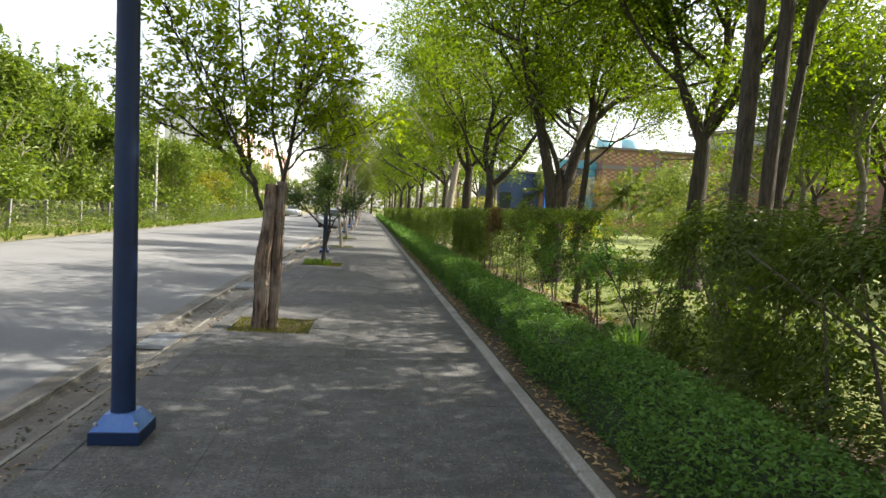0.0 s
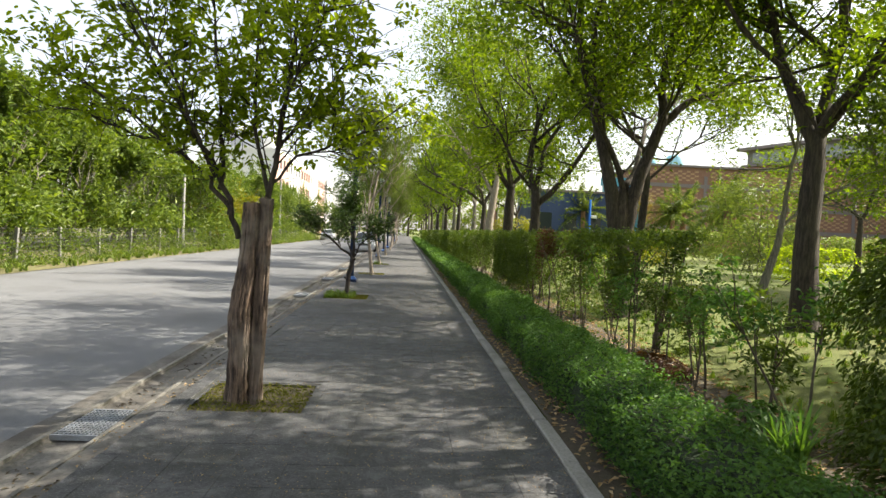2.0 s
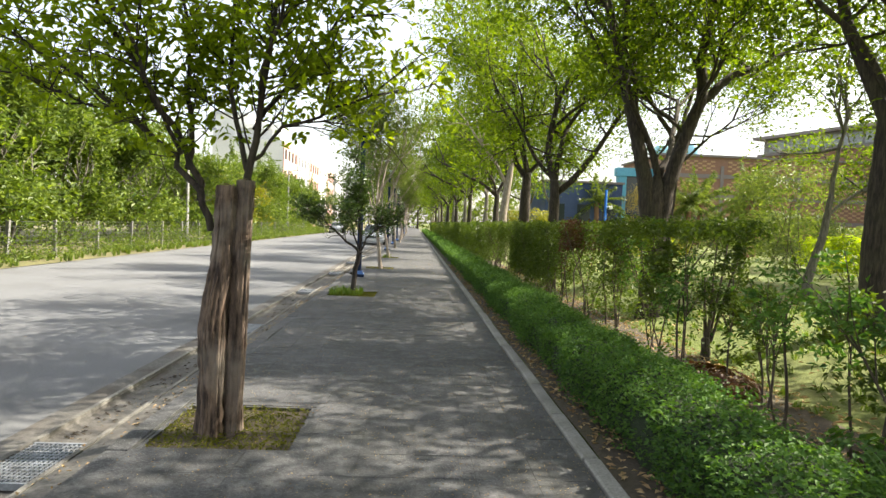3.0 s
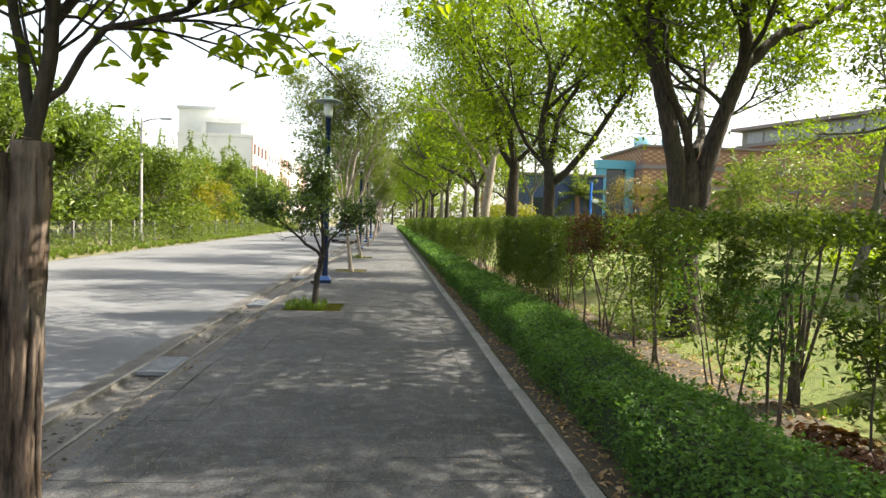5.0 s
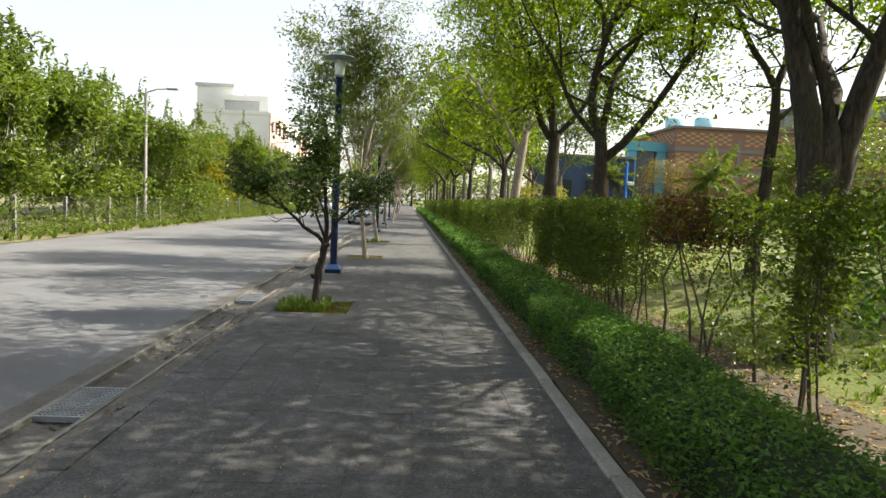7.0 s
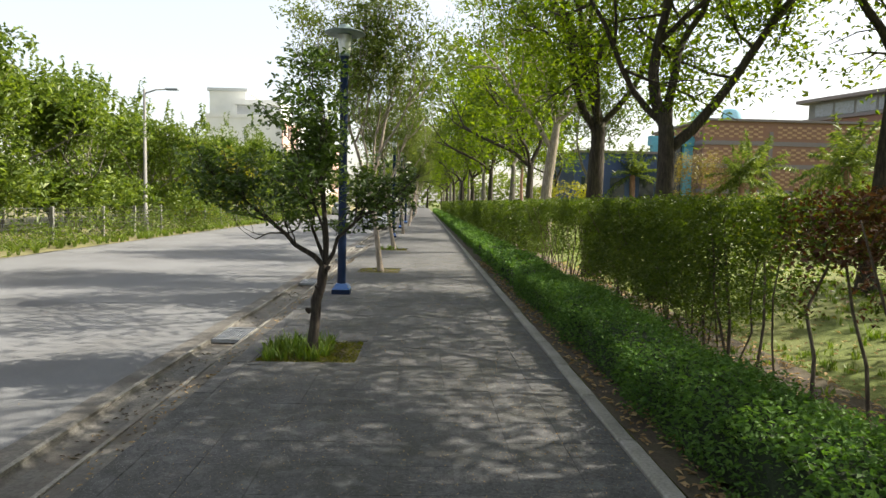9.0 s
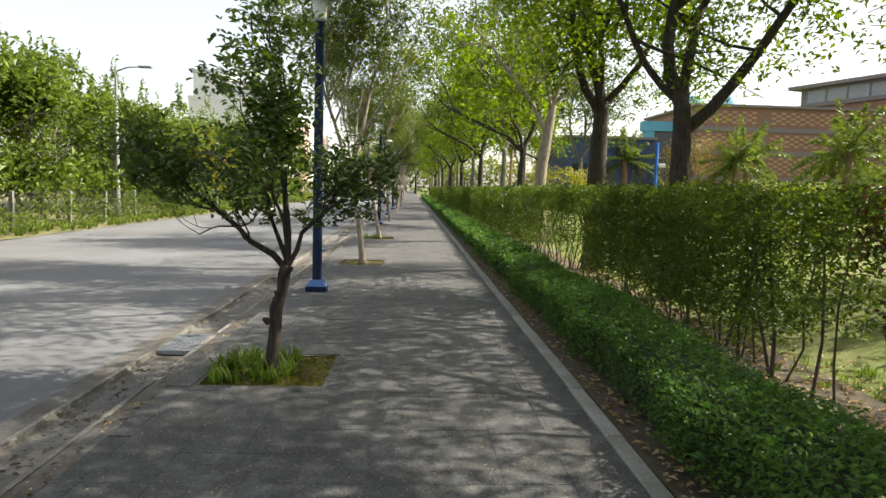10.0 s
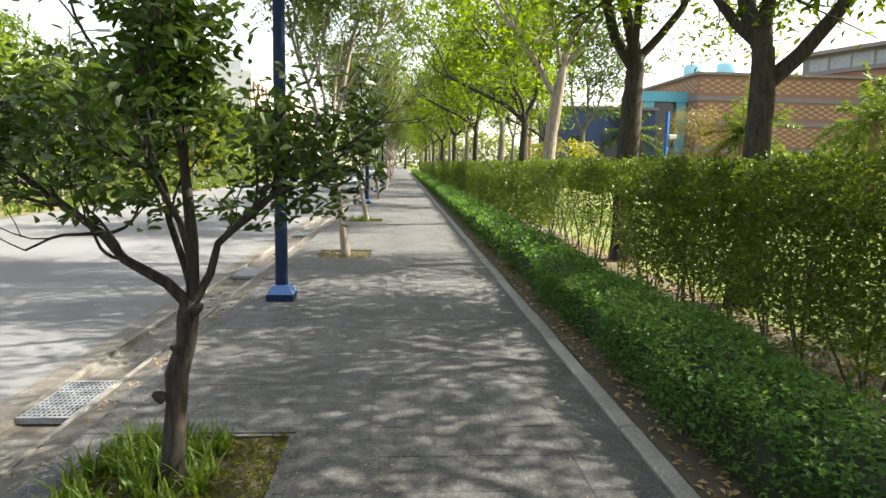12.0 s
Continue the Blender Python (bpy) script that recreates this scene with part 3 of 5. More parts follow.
def stump_tree(x, y):
    """A tree sawn off at chest height, two furrowed stems grown together, with fresh shoots and an airy crown."""
    g = np.random.default_rng(21)
    t = thing("street_tree", Matrix.Translation((x, y, -0.05)), "pollarded street tree with twin furrowed stems and fresh shoots", "tree", "trees along the pavement")
    z = np.array([-0.02, 0.05, 0.25, 0.5, 0.75, 1.0, 1.25, 1.5, 1.7, 1.80])
    lx = np.array([-0.088, -0.085, -0.078, -0.072, -0.078, -0.058, -0.030, -0.018, -0.012, -0.010])
    lr = np.array([0.098, 0.085, 0.075, 0.074, 0.084, 0.076, 0.068, 0.065, 0.066, 0.058])
    rx = -0.008 + np.array([0.058, 0.058, 0.062, 0.070, 0.082, 0.090, 0.100, 0.107, 0.110, 0.112])
    rr = np.array([0.088, 0.076, 0.067, 0.066, 0.064, 0.062, 0.060, 0.061, 0.062, 0.062])
    for px, pr, top, sd in ((lx, lr, 1.80, 3), (rx, rr, 1.84, 8)):
        pts = np.column_stack([px, 0.02 * np.sin(3 * z + sd) + (0.035 if sd == 8 else -0.03), z * top / 1.80])
        fine = np.linspace(0, 9, 46)
        pts = np.column_stack([np.interp(fine, np.arange(10), pts[:, q]) for q in range(3)])
        rad = 0.91 * np.interp(fine, np.arange(10), pr)
        blocks = [tube_data(pts, rad, 34, 0.12, 0.05, seed=sd)]
        for q in range(9):  # raised sinews of bark that wander up the stem
            a0, turn = g.uniform(2.6, 6.8), g.normal() * 0.5
            lo, hi = sorted(g.uniform(0, 45, 2))
            at = np.arange(int(lo), min(46, max(int(hi), int(lo) + 12)))
            ang = a0 + turn * at / 45 + 0.12 * np.sin(0.5 * at + q)
            line = np.column_stack([pts[at, 0] + 0.95 * rad[at] * np.cos(ang), pts[at, 1] + 0.95 * rad[at] * np.sin(ang), pts[at, 2]])
            blocks.append(tube_data(line, (0.014 + 0.012 * g.random()) * np.sin(np.linspace(0.25, 2.9, len(at))), 7, 0.15, 0.12, seed=q))
        v, f = join(blocks)
        stem = piece("stem", raw("stem", v, f, DEAD_WOOD, True), t)
        tp = pts[-1]
        a = np.linspace(0, 2 * np.pi, 16, endpoint=False)
        disc = np.array([(tp[0] + 0.9 * rad[-1] * math.cos(q), tp[1] + 0.9 * rad[-1] * math.sin(q), tp[2] + 0.006 + 0.008 * math.sin(3 * q)) for q in a])
        piece("sawn_face", raw("sawn_face", disc, np.arange(16)[None], CUT), stem)
    out, tips = [], []
    mains = [([(-0.11, 0.04, 1.48), (-0.22, 0.06, 1.75), (-0.42, 0.10, 2.0), (-0.8, 0.15, 2.3), (-1.3, 0.2, 2.65), (-1.75, 0.2, 2.95)], 0.028),
             ([(-0.20, 0.05, 1.70), (-0.35, 0.10, 2.05), (-0.6, 0.05, 2.5), (-0.9, -0.1, 3.0), (-1.15, -0.2, 3.5), (-1.3, -0.25, 3.9)], 0.026),
             ([(-0.30, 0.08, 1.90), (-0.35, 0.2, 2.3), (-0.4, 0.3, 2.8), (-0.5, 0.4, 3.4), (-0.55, 0.4, 4.0)], 0.022),
             ([(0.10, 0.05, 1.62), (0.13, 0.05, 2.0), (0.2, 0.0, 2.4), (0.28, 0.0, 2.9), (0.3, 0.0, 3.5), (0.35, 0.0, 4.0)], 0.030),
             ([(0.13, 0.05, 1.95), (0.36, 0.05, 2.2), (0.7, 0.05, 2.36), (1.1, 0.05, 2.5)], 0.014),
             ([(0.12, 0.05, 1.90), (-0.02, 0.15, 2.3), (-0.1, 0.3, 2.8), (-0.1, 0.4, 3.4), (-0.05, 0.45, 3.9)], 0.020),
             ([(0.15, 0.05, 2.20), (0.35, 0.25, 2.6), (0.6, 0.4, 3.0), (0.8, 0.5, 3.4)], 0.018),
             ([(-0.35, 0.05, 2.00), (-0.5, -0.2, 2.5), (-0.75, -0.35, 3.0), (-0.95, -0.45, 3.4)], 0.016),
             ([(0.18, 0.0, 2.30), (0.3, -0.2, 2.75), (0.5, -0.35, 3.15), (0.7, -0.45, 3.5)], 0.014),
             ([(-0.6, 0.12, 2.15), (-1.0, 0.3, 2.35), (-1.45, 0.4, 2.5), (-1.85, 0.45, 2.62)], 0.014)]
    for way, r in mains:
        fine = np.linspace(0, len(way) - 1, 3 * len(way) - 2)
        way = np.column_stack([np.interp(fine, np.arange(len(way)), np.array(way)[:, q]) for q in range(3)]) + g.normal(size=(len(fine), 3)) * 0.014
        out.append((way, np.linspace(r, 0.007, len(way)), 3))
        for i in range(3, len(way)):
            for k in range(2 if way[i][2] > 2.0 else 0):
                d = way[i] - way[i - 1] + g.normal(size=3) * 0.13
                d[2] = max(d[2], 0.03)
                grow(g, way[i], d, g.uniform(0.3, 0.5), 0.007, 1, out, tips, 0.7, 0.1, (2, 4), 0.7, 0.14)
    boughs("branch", out, DARK_BARK, t, 8, 0.003, 3)
    at = cluster(g, tips, 10200, 0.10, 9)
    at = at[(at[:, 2] < 4.5) & (at[:, 2] > 1.98)]
    foliage("crown", at, 0.078, 0.036, LEAF_FRESH, t, 5, 0.35, 0.35, oval=True)
    return t


def dark_tree(x, y):
    """A small forked tree with glossy dark leaves."""
    g = np.random.default_rng(33)
    t = thing("street_tree", Matrix.Translation((x, y, -0.05)), "small forked street tree with glossy dark green leaves", "tree", "trees along the pavement")
    trunk = np.array([(0.0, 0, -0.02), (0.015, 0, 0.2), (0.035, 0, 0.44), (0.04, 0.01, 0.58), (0.09, 0.01, 0.74), (0.105, 0.0, 0.86), (0.115, 0.0, 0.95)])
    tube("trunk", trunk, [0.060, 0.050, 0.046, 0.052, 0.044, 0.046, 0.040], BROWN_BARK, t, sides=14, ridges=0.08, wob=0.07, seed=2)
    for kx, kz, kr, sx in ((-0.01, 0.47, 0.030, -1), (0.13, 0.90, 0.024, 1), (0.08, 0.70, 0.020, -1)):
        tube("knot", [(kx + 0.01 * sx, -0.02, kz), (kx + 0.03 * sx, -0.035, kz + 0.02), (kx + 0.05 * sx, -0.045, kz + 0.035)], [kr, 0.85 * kr, 0.45 * kr], BROWN_BARK, t, sides=8, ridges=0.1, wob=0.06)
    out, tips = [], []
    mains = [([(0.11, 0, 0.92), (0.02, -0.02, 1.03), (-0.17, -0.03, 1.13), (-0.28, 0.02, 1.26), (-0.46, 0.03, 1.39), (-0.66, 0.0, 1.56), (-0.88, 0.02, 1.70)], 0.030),
             ([(0.11, 0, 0.94), (0.06, 0.10, 1.10), (-0.04, 0.2, 1.30), (-0.10, 0.26, 1.52), (-0.20, 0.3, 1.78)], 0.022),
             ([(0.115, 0, 0.95), (0.12, 0.0, 1.22), (0.10, 0.02, 1.52), (0.06, 0.04, 1.90), (0.10, 0.02, 2.25), (0.02, 0.0, 2.62)], 0.032),
             ([(0.12, 0, 0.93), (0.20, 0.02, 1.07), (0.24, 0.03, 1.22), (0.38, 0.06, 1.36), (0.52, 0.08, 1.46), (0.66, 0.08, 1.52)], 0.022),
             ([(0.10, -0.02, 1.15), (0.12, -0.14, 1.32), (0.06, -0.25, 1.55), (0.0, -0.32, 1.85)], 0.016)]
    for way, r in mains:
        way = np.array(way) + g.normal(size=(len(way), 3)) * 0.008
        out.append((way, np.linspace(r, 0.010, len(way)), 3))
        for i in range(2, len(way)):
            for k in range(3 if i > 2 else 2):
                d = way[i] - way[i - 1] + g.normal(size=3) * 0.16
                d[2] = max(d[2], 0.07)
                grow(g, way[i], d, g.uniform(0.26, 0.44), 0.009, 2, out, tips, 0.7, 0.24, (2, 3), 0.68, 0.16)
    boughs("branch", out, BROWN_BARK, t, 8, 0.0025, 3)
    at = cluster(g, tips, 8600, 0.11, 14)
    wide = np.where(at[:, 2] > 2.1, 0.62, 1.22)
    at = at[(at[:, 2] > 1.26 + 0.26 * np.maximum(0, -at[:, 0])) & (at[:, 2] < 3.1) & (np.abs(at[:, 0] + 0.2) < wide)]
    foliage("crown", at, 0.066, 0.032, LEAF_DARK, t, 9, 0.45, 0.1, oval=True)
    return t


def slim_tree(x, y, seed, high, lean, leaf_material=None, count=9500):
    """A tall pale-stemmed tree that splits low into thin steep limbs."""
    g = np.random.default_rng(seed)
    t = thing("street_tree", Matrix.Translation((x, y, -0.05)), "slender pale-barked street tree with wispy grey-green crown", "tree", "trees along the pavement")
    trunk = np.array([(0, 0, -0.02), (-0.02 + lean * 0.1, 0, 0.3), (lean * 0.45, 0, 0.9), (lean * 0.8, 0, 1.5), (lean, 0, 1.75)])
    tube("trunk", trunk, [0.085, 0.065, 0.058, 0.06, 0.055], PALE_BARK, t, sides=10, ridges=0.06, wob=0.03, seed=seed)
    out, tips = [], []
    for w, l, r in (((-0.30, 0.1, 1), 0.33 * high, 0.042), ((0.16, -0.1, 1), 0.36 * high, 0.045), ((0.02, 0.3, 1), 0.28 * high, 0.03), ((-0.1, -0.25, 1), 0.26 * high, 0.03)):
        grow(g, trunk[-1], w, l, r, 3, out, tips, 0.62, 0.22, (2, 4), 0.66, 0.09)
    boughs("branch", out, PALE_BARK, t, 7, 0.004, 3)
    at = cluster(g, tips, count, 0.24)
    foliage("crown", at[at[:, 2] > 1.9], 0.115, 0.04, leaf_material or LEAF_GREY, t, seed, 0.25, 0.6)
    return t


stump_tree(-0.66, 10.42)
dark_tree(-0.60, 19.45)
slim = slim_tree(-0.42, 27.45, 41, 7.2, -0.25)
slim_two = slim_tree(-0.42, 34.1, 42, 6.4, -0.35)
for i, y in enumerate((44.5, 55.0, 64.0, 73.0, 82.0, 92.0, 103.0)):
    copy_thing((slim, slim_two)[i % 2], Matrix.LocRotScale((-0.45, y, -0.05), Euler((0, 0, 2.1 * i + 0.8)), None))

# ---- hedges ----


def hedge_low():
    h = thing("low_hedge", Matrix.Identity(4), "low clipped green hedge along the pavement edge", "hedge", "", "")
    g = np.random.default_rng(51)
    x0, x1, top = 2.13, 2.80, 0.50

    def shell(y0, y1, per_m, deep):
        n = int((y1 - y0) * per_m)
        y, which = g.uniform(y0, y1, n), g.uniform(size=n)
        crest = top + 0.03 * np.sin(1.3 * y) + 0.02 * np.sin(3.7 * y + 1)
        edge = 0.035 * np.sin(2.1 * y) + 0.025 * np.sin(5.3 * y)
        u = g.uniform(size=n)
        x = np.where(which < 0.5, x0 + (x1 - x0) * u, np.where(which < 0.8, x0 + edge, x1 + edge))
        z = np.where(which < 0.5, crest - 0.10 * np.abs(2 * u - 1) ** 4, 0.06 + (crest - 0.08) * u ** 0.8)
        p = np.stack([x, y, z], 1) + g.normal(size=(n, 3)) * deep
        return p

    foliage("foliage", shell(2.5, 24, 4200, 0.032), 0.037, 0.021, LEAF_LOW, h, 1, 0.55)
    foliage("foliage", shell(24, 60, 520, 0.035), 0.085, 0.045, LEAF_LOW, h, 2, 0.55)
    foliage("foliage", shell(60, FAR, 150, 0.05), 0.16, 0.09, LEAF_LOW, h, 3, 0.55)
    # solid core in a near-black green, standing for shade deep among the leaves
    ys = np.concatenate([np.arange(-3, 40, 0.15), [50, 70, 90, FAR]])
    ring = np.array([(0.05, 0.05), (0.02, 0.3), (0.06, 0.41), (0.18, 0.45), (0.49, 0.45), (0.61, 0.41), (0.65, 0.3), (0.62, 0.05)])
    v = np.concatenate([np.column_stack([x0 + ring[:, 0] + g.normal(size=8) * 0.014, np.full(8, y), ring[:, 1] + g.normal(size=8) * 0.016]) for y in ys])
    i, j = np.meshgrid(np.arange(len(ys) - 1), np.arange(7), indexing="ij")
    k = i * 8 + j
    piece("inner_mass", raw("inner_mass", v, np.stack([k, k + 1, k + 9, k + 8], -1).reshape(-1, 4), SHADOW_GREEN, True), h, "solid core painted dark for the shade inside the hedge")
    return h


def hedge_tall():
    """The clipped head-high hedge: stems in a row, dense on top, thin in places below."""
    h = thing("tall_hedge", Matrix.Identity(4), "head-high clipped hedge, dense on top with bare stems below", "hedge")
    g = np.random.default_rng(61)
    for y in np.arange(11.9, 46, 0.62):
        for q in range(int(g.integers(0, 2)) if y < 16.5 else int(g.integers(1, 4)) if y < 19.4 else int(g.integers(2, 5))):
            b = np.array([3.75 + g.normal() * 0.05, y + g.normal() * 0.08, 0.0])
            e = np.array([3.75 + g.normal() * 0.18, b[1] + g.normal() * 0.28, 1.5])
            m = (b + e) / 2 + g.normal(size=3) * 0.09
            tube("stem", [b, 0.5 * (b + m) + g.normal(size=3) * 0.03, m, 0.5 * (m + e) + g.normal(size=3) * 0.04, e], np.array([1.0, 0.85, 0.75, 0.6, 0.35]) * g.uniform(0.008, 0.017) * (1.2 if y < 19.4 else 1.0), TWIG, h, sides=5)

    def fill(y0, y1, per_m, lo, hi, deep=0.0, half=0.33):
        n = int((y1 - y0) * per_m)
        y, u = g.uniform(y0, y1, n), g.uniform(size=n)
        side = np.where(g.uniform(size=n) < 0.5, -1, 1) * np.sqrt(g.uniform(0.15, 1, n)) * half
        z = lo + (hi - lo) * u
        return np.stack([3.75 + side + 0.05 * np.sin(2.3 * y + 2 * z), y, z + 0.03 * np.sin(1.9 * y) * (u > 0.8)], 1) + g.normal(size=(n, 3)) * 0.03

    near = [fill(11.7, 14.6, 950, 1.50, 1.68), fill(14.6, 16.4, 1100, 1.36, 1.68), fill(16.2, 16.6, 250, 1.35, 1.66), fill(16.6, 31, 2800, 1.18, 1.66), fill(17.6, 18.6, 900, 0.7, 1.2), fill(18.6, 19.3, 1700, 0.5, 1.25),
            fill(19.3, 25.0, 3500, 0.42, 1.25), fill(19.6, 25.0, 420, 0.15, 0.45), fill(25.0, 30.0, 900, 0.5, 1.25), fill(30.0, 31, 2300, 0.22, 1.25)]
    for y, w, k, lo in ((16.25, 0.22, 480, 0.4), (15.7, 0.26, 700, 0.28), (15.1, 0.26, 560, 0.3), (14.6, 0.2, 300, 0.5), (13.2, 0.2, 260, 0.3)):
        q = fill(y - 1, y + 1, k / 2, lo, 1.36)
        q[:, 1] = y + g.normal(size=len(q)) * w * (0.35 + 0.4 * np.sin(2.2 * (q[:, 2] - lo)) ** 2)
        near.append(q)
    at = np.concatenate(near)
    lump = np.sin(1.9 * at[:, 1] + 0.7) + np.sin(4.3 * at[:, 1] + 3 * at[:, 2]) + g.normal(size=len(at)) * 0.8
    at = at[(lump > -0.9) | ((at[:, 2] > 1.4) & (at[:, 1] > 18)) | (at[:, 1] < 16.3) | ((at[:, 1] > 19.2) & (at[:, 1] < 25))]
    red = (at[:, 1] > 16.55) & (at[:, 1] < 18.2) & (g.uniform(size=len(at)) < 0.8 - 0.6 * np.maximum(0, at[:, 1] - 17.4))
    foliage("foliage", at[~red], 0.054, 0.031, LEAF_TALL, h, 4, 0.3)
    foliage("bronze_foliage", at[red], 0.058, 0.032, LEAF_RED, h, 5, 0.3, label="bronze-red dying leaves")
    foliage("foliage", np.concatenate([fill(31, 60, 650, 0.9, 1.66), fill(31, 60, 520, 0.2, 0.95)]), 0.11, 0.055, LEAF_TALL, h, 6, 0.3)
    foliage("foliage", fill(60, FAR, 330, 0.15, 1.7), 0.19, 0.10, LEAF_TALL, h, 7, 0.3)
    return h


def bush(x, y, w, l, high, seed, count, size, name="hedge_bush", label="dense dark green clipped shrub behind the low hedge", material=None, low=0.15):
    g = np.random.default_rng(seed)
    z0 = float(rise(x))
    t = thing(name, Matrix.Translation((x, y, z0)), label, "shrub")
    p = g.normal(size=(count, 3))
    p /= np.linalg.norm(p, axis=1)[:, None]
    p = np.sign(p) * np.abs(p) ** 0.6
    p *= g.uniform(0.72, 1.02, (count, 1)) * (1 + 0.13 * np.sin(5 * p[:, 0:1] + seed) * np.sin(4 * p[:, 1:2] + 6 * p[:, 2:3]))
    at = np.column_stack([p[:, 0] * w / 2, p[:, 1] * l / 2, low + (high - low) * (p[:, 2] * 0.5 + 0.5)])
    foliage("foliage", at, size, size * 0.5, material or LEAF_TALL, t, seed, 0.35)
    for q in range(7):
        b = np.array([g.normal() * w * 0.12, g.normal() * l * 0.18, -0.02])
        e = np.array([g.normal() * w * 0.25, g.normal() * l * 0.3, high * 0.8])
        tube("stem", [b, (b + e) / 2 + g.normal(size=3) * 0.05, e], [0.018, 0.014, 0.006], TWIG, t, sides=5)
    return t


hedge_low()
hedge_tall()
bush(3.85, 7.75, 1.0, 2.1, 1.76, 71, 17000, 0.058, low=0.04)
bush(3.75, 5.4, 0.95, 3.2, 1.72, 72, 16000, 0.058, low=0.04)


def sapling(x, y, high, seed, count, size=0.09, material=None):
    """A thin young shrub of the gappy hedge: one or a few stems with loose leaves."""
    g = np.random.default_rng(seed)
    t = thing("sapling", Matrix.Translation((x, y, float(rise(x)))), "thin young shrub with loose leaves in the planting bed", "shrub", "young shrubs in the gappy hedge")
    out, tips = [], []
    for q in range(g.integers(1, 3)):
        grow(g, (g.normal() * 0.04, g.normal() * 0.04, -0.02), (g.normal() * 0.12, g.normal() * 0.12, 1), high * 0.8, g.uniform(0.009, 0.016), 1, out, tips, 0.5, 0.2, (4, 7), 0.4, 0.07)
    for i, (p, r, d) in enumerate(out):
        tube("stem" if d else "twig", p, np.maximum(r, 0.003), TWIG, t, sides=5, ridges=0.05, wob=0.03, seed=i)
    foliage("foliage", cluster(g, tips, int(count * 1.5), 0.12), size * 0.8, size * 0.34, material or LEAF_TALL, t, seed, 0.35)
    return t


for i, (x, y, h, n) in enumerate(((3.75, 9.33, 1.4, 420), (3.88, 9.93, 1.0, 260), (4.1, 10.7, 1.0, 340), (3.7, 10.85, 1.2, 300), (3.8, 11.35, 1.1, 280), (3.75, 11.95, 1.45, 700), (3.69, 12.83, 1.6, 190), (3.7, 13.7, 1.4, 900),
                                  (3.6, 14.74, 1.6, 520), (3.85, 14.25, 1.6, 220), (3.68, 15.2, 1.6, 420), (4.3, 12.2, 0.8, 180), (3.5, 13.2, 1.1, 300))):
    sapling(x, y, h, 100 + i, n, material=LEAF_TALL if i % 3 else LEAF_LOW)


def cut_shrub(x, y):
    """A shrub cut back to a short stump, with a few long bare shoots and leaves at their ends."""
    g = np.random.default_rng(131)
    t = thing("cut_shrub", Matrix.Translation((x, y, float(rise(x)))), "shrub cut back to a stump with long bare shoots", "shrub")
    tube("stump", [(0, 0, -0.03), (0.01, 0, 0.1), (0, 0, 0.24), (0.0, 0, 0.27)], [0.075, 0.06, 0.055, 0.03], TWIG, t, sides=9, ridges=0.1, wob=0.06, seed=3)
    for dx, dy, h, r in ((-0.03, 0.05, 0.86, 0.024), (0.05, -0.03, 0.72, 0.03), (0.24, 0.05, 1.35, 0.020), (0.36, -0.05, 1.45, 0.018), (0.14, 0.12, 1.4, 0.016)):
        way = [(dx * 0.15, dy * 0.2, 0.2), (dx * 0.45, dy * 0.5, 0.2 + 0.3 * h), (dx * 0.8, dy, 0.2 + 0.65 * h), (dx, dy, 0.15 + h)]
        tube("shoot", way, [r, 0.85 * r, 0.7 * r, 0.5 * r], TWIG, t, sides=7, ridges=0.06, wob=0.03, seed=int(100 * h))
        if h > 1:
            foliage("leaves", np.array(way[-1]) + g.normal(size=(130, 3)) * np.array([0.16, 0.16, 0.12]), 0.07, 0.03, LEAF_TALL, t, int(90 * h), 0.35)
    return t


cut_shrub(4.3, 13.6)
fallen = thing("fallen_branch", Matrix.Translation((4.1, 9.5, 0.04)), "pale dry broken branch lying on the lawn", "branch")
tube("limb", [(0, 0.08, 0.0), (0.12, 0.02, 0.09), (0.24, -0.02, 0.19), (0.30, -0.04, 0.20)], [0.012, 0.016, 0.018, 0.016], PALE_BARK, fallen, sides=7, ridges=0.05, wob=0.04)
tube("side_limb", [(0.29, -0.04, 0.20), (0.29, -0.09, 0.10), (0.27, -0.15, -0.01)], [0.016, 0.014, 0.012], PALE_BARK, fallen, sides=7, ridges=0.05, wob=0.04)
bush(3.74, 12.05, 0.45, 1.1, 0.2, 90, 700, 0.08, "bronze_plant", "low bronze-red plant at the hedge foot", LEAF_RED, 0.02)
bush(3.6, 9.6, 0.5, 0.8, 0.3, 91, 420, 0.08, "low_shrub", "small green shrub on leaf-strewn soil", LEAF_LOW, 0.02)
litter = thing("leaf_litter", Matrix.Identity(4), "dry fallen leaves on the soil and lawn", "leaves", kind="stuff")
g = np.random.default_rng(81)
lx = np.concatenate([g.uniform(1.95, 2.25, 1800), g.uniform(2.75, 4.4, 7000), g.uniform(4.2, 10, 3500)])
ly = 3 + 27 * g.uniform(size=len(lx)) ** 1.2
foliage("dry_leaves", np.column_stack([lx, ly, rise(lx) + 0.032 + g.uniform(0, 0.012, len(lx))]), 0.06, 0.03, LITTER, litter, 82, 3.0)
bits = thing("fallen_bits", Matrix.Identity(4), "tiny fallen leaves and petals scattered on paving and gutter", "debris", kind="stuff")
px = np.concatenate([g.uniform(KERB_L + 0.1, KERB_R, 1500), g.uniform(-1.93, -1.72, 320), g.uniform(-5.5, -2.3, 260)])
py = g.uniform(3.5, 30, len(px))
pz = np.where(px > -1.3, 0.012, np.where(px > -2.2, -0.176, -0.118 - 0.03 * ((px + 6.4) / 4.2) ** 2 + 0.004))
foliage("bits", np.column_stack([px, py, pz]), 0.019, 0.009, LITTER, bits, 83, 4.0)
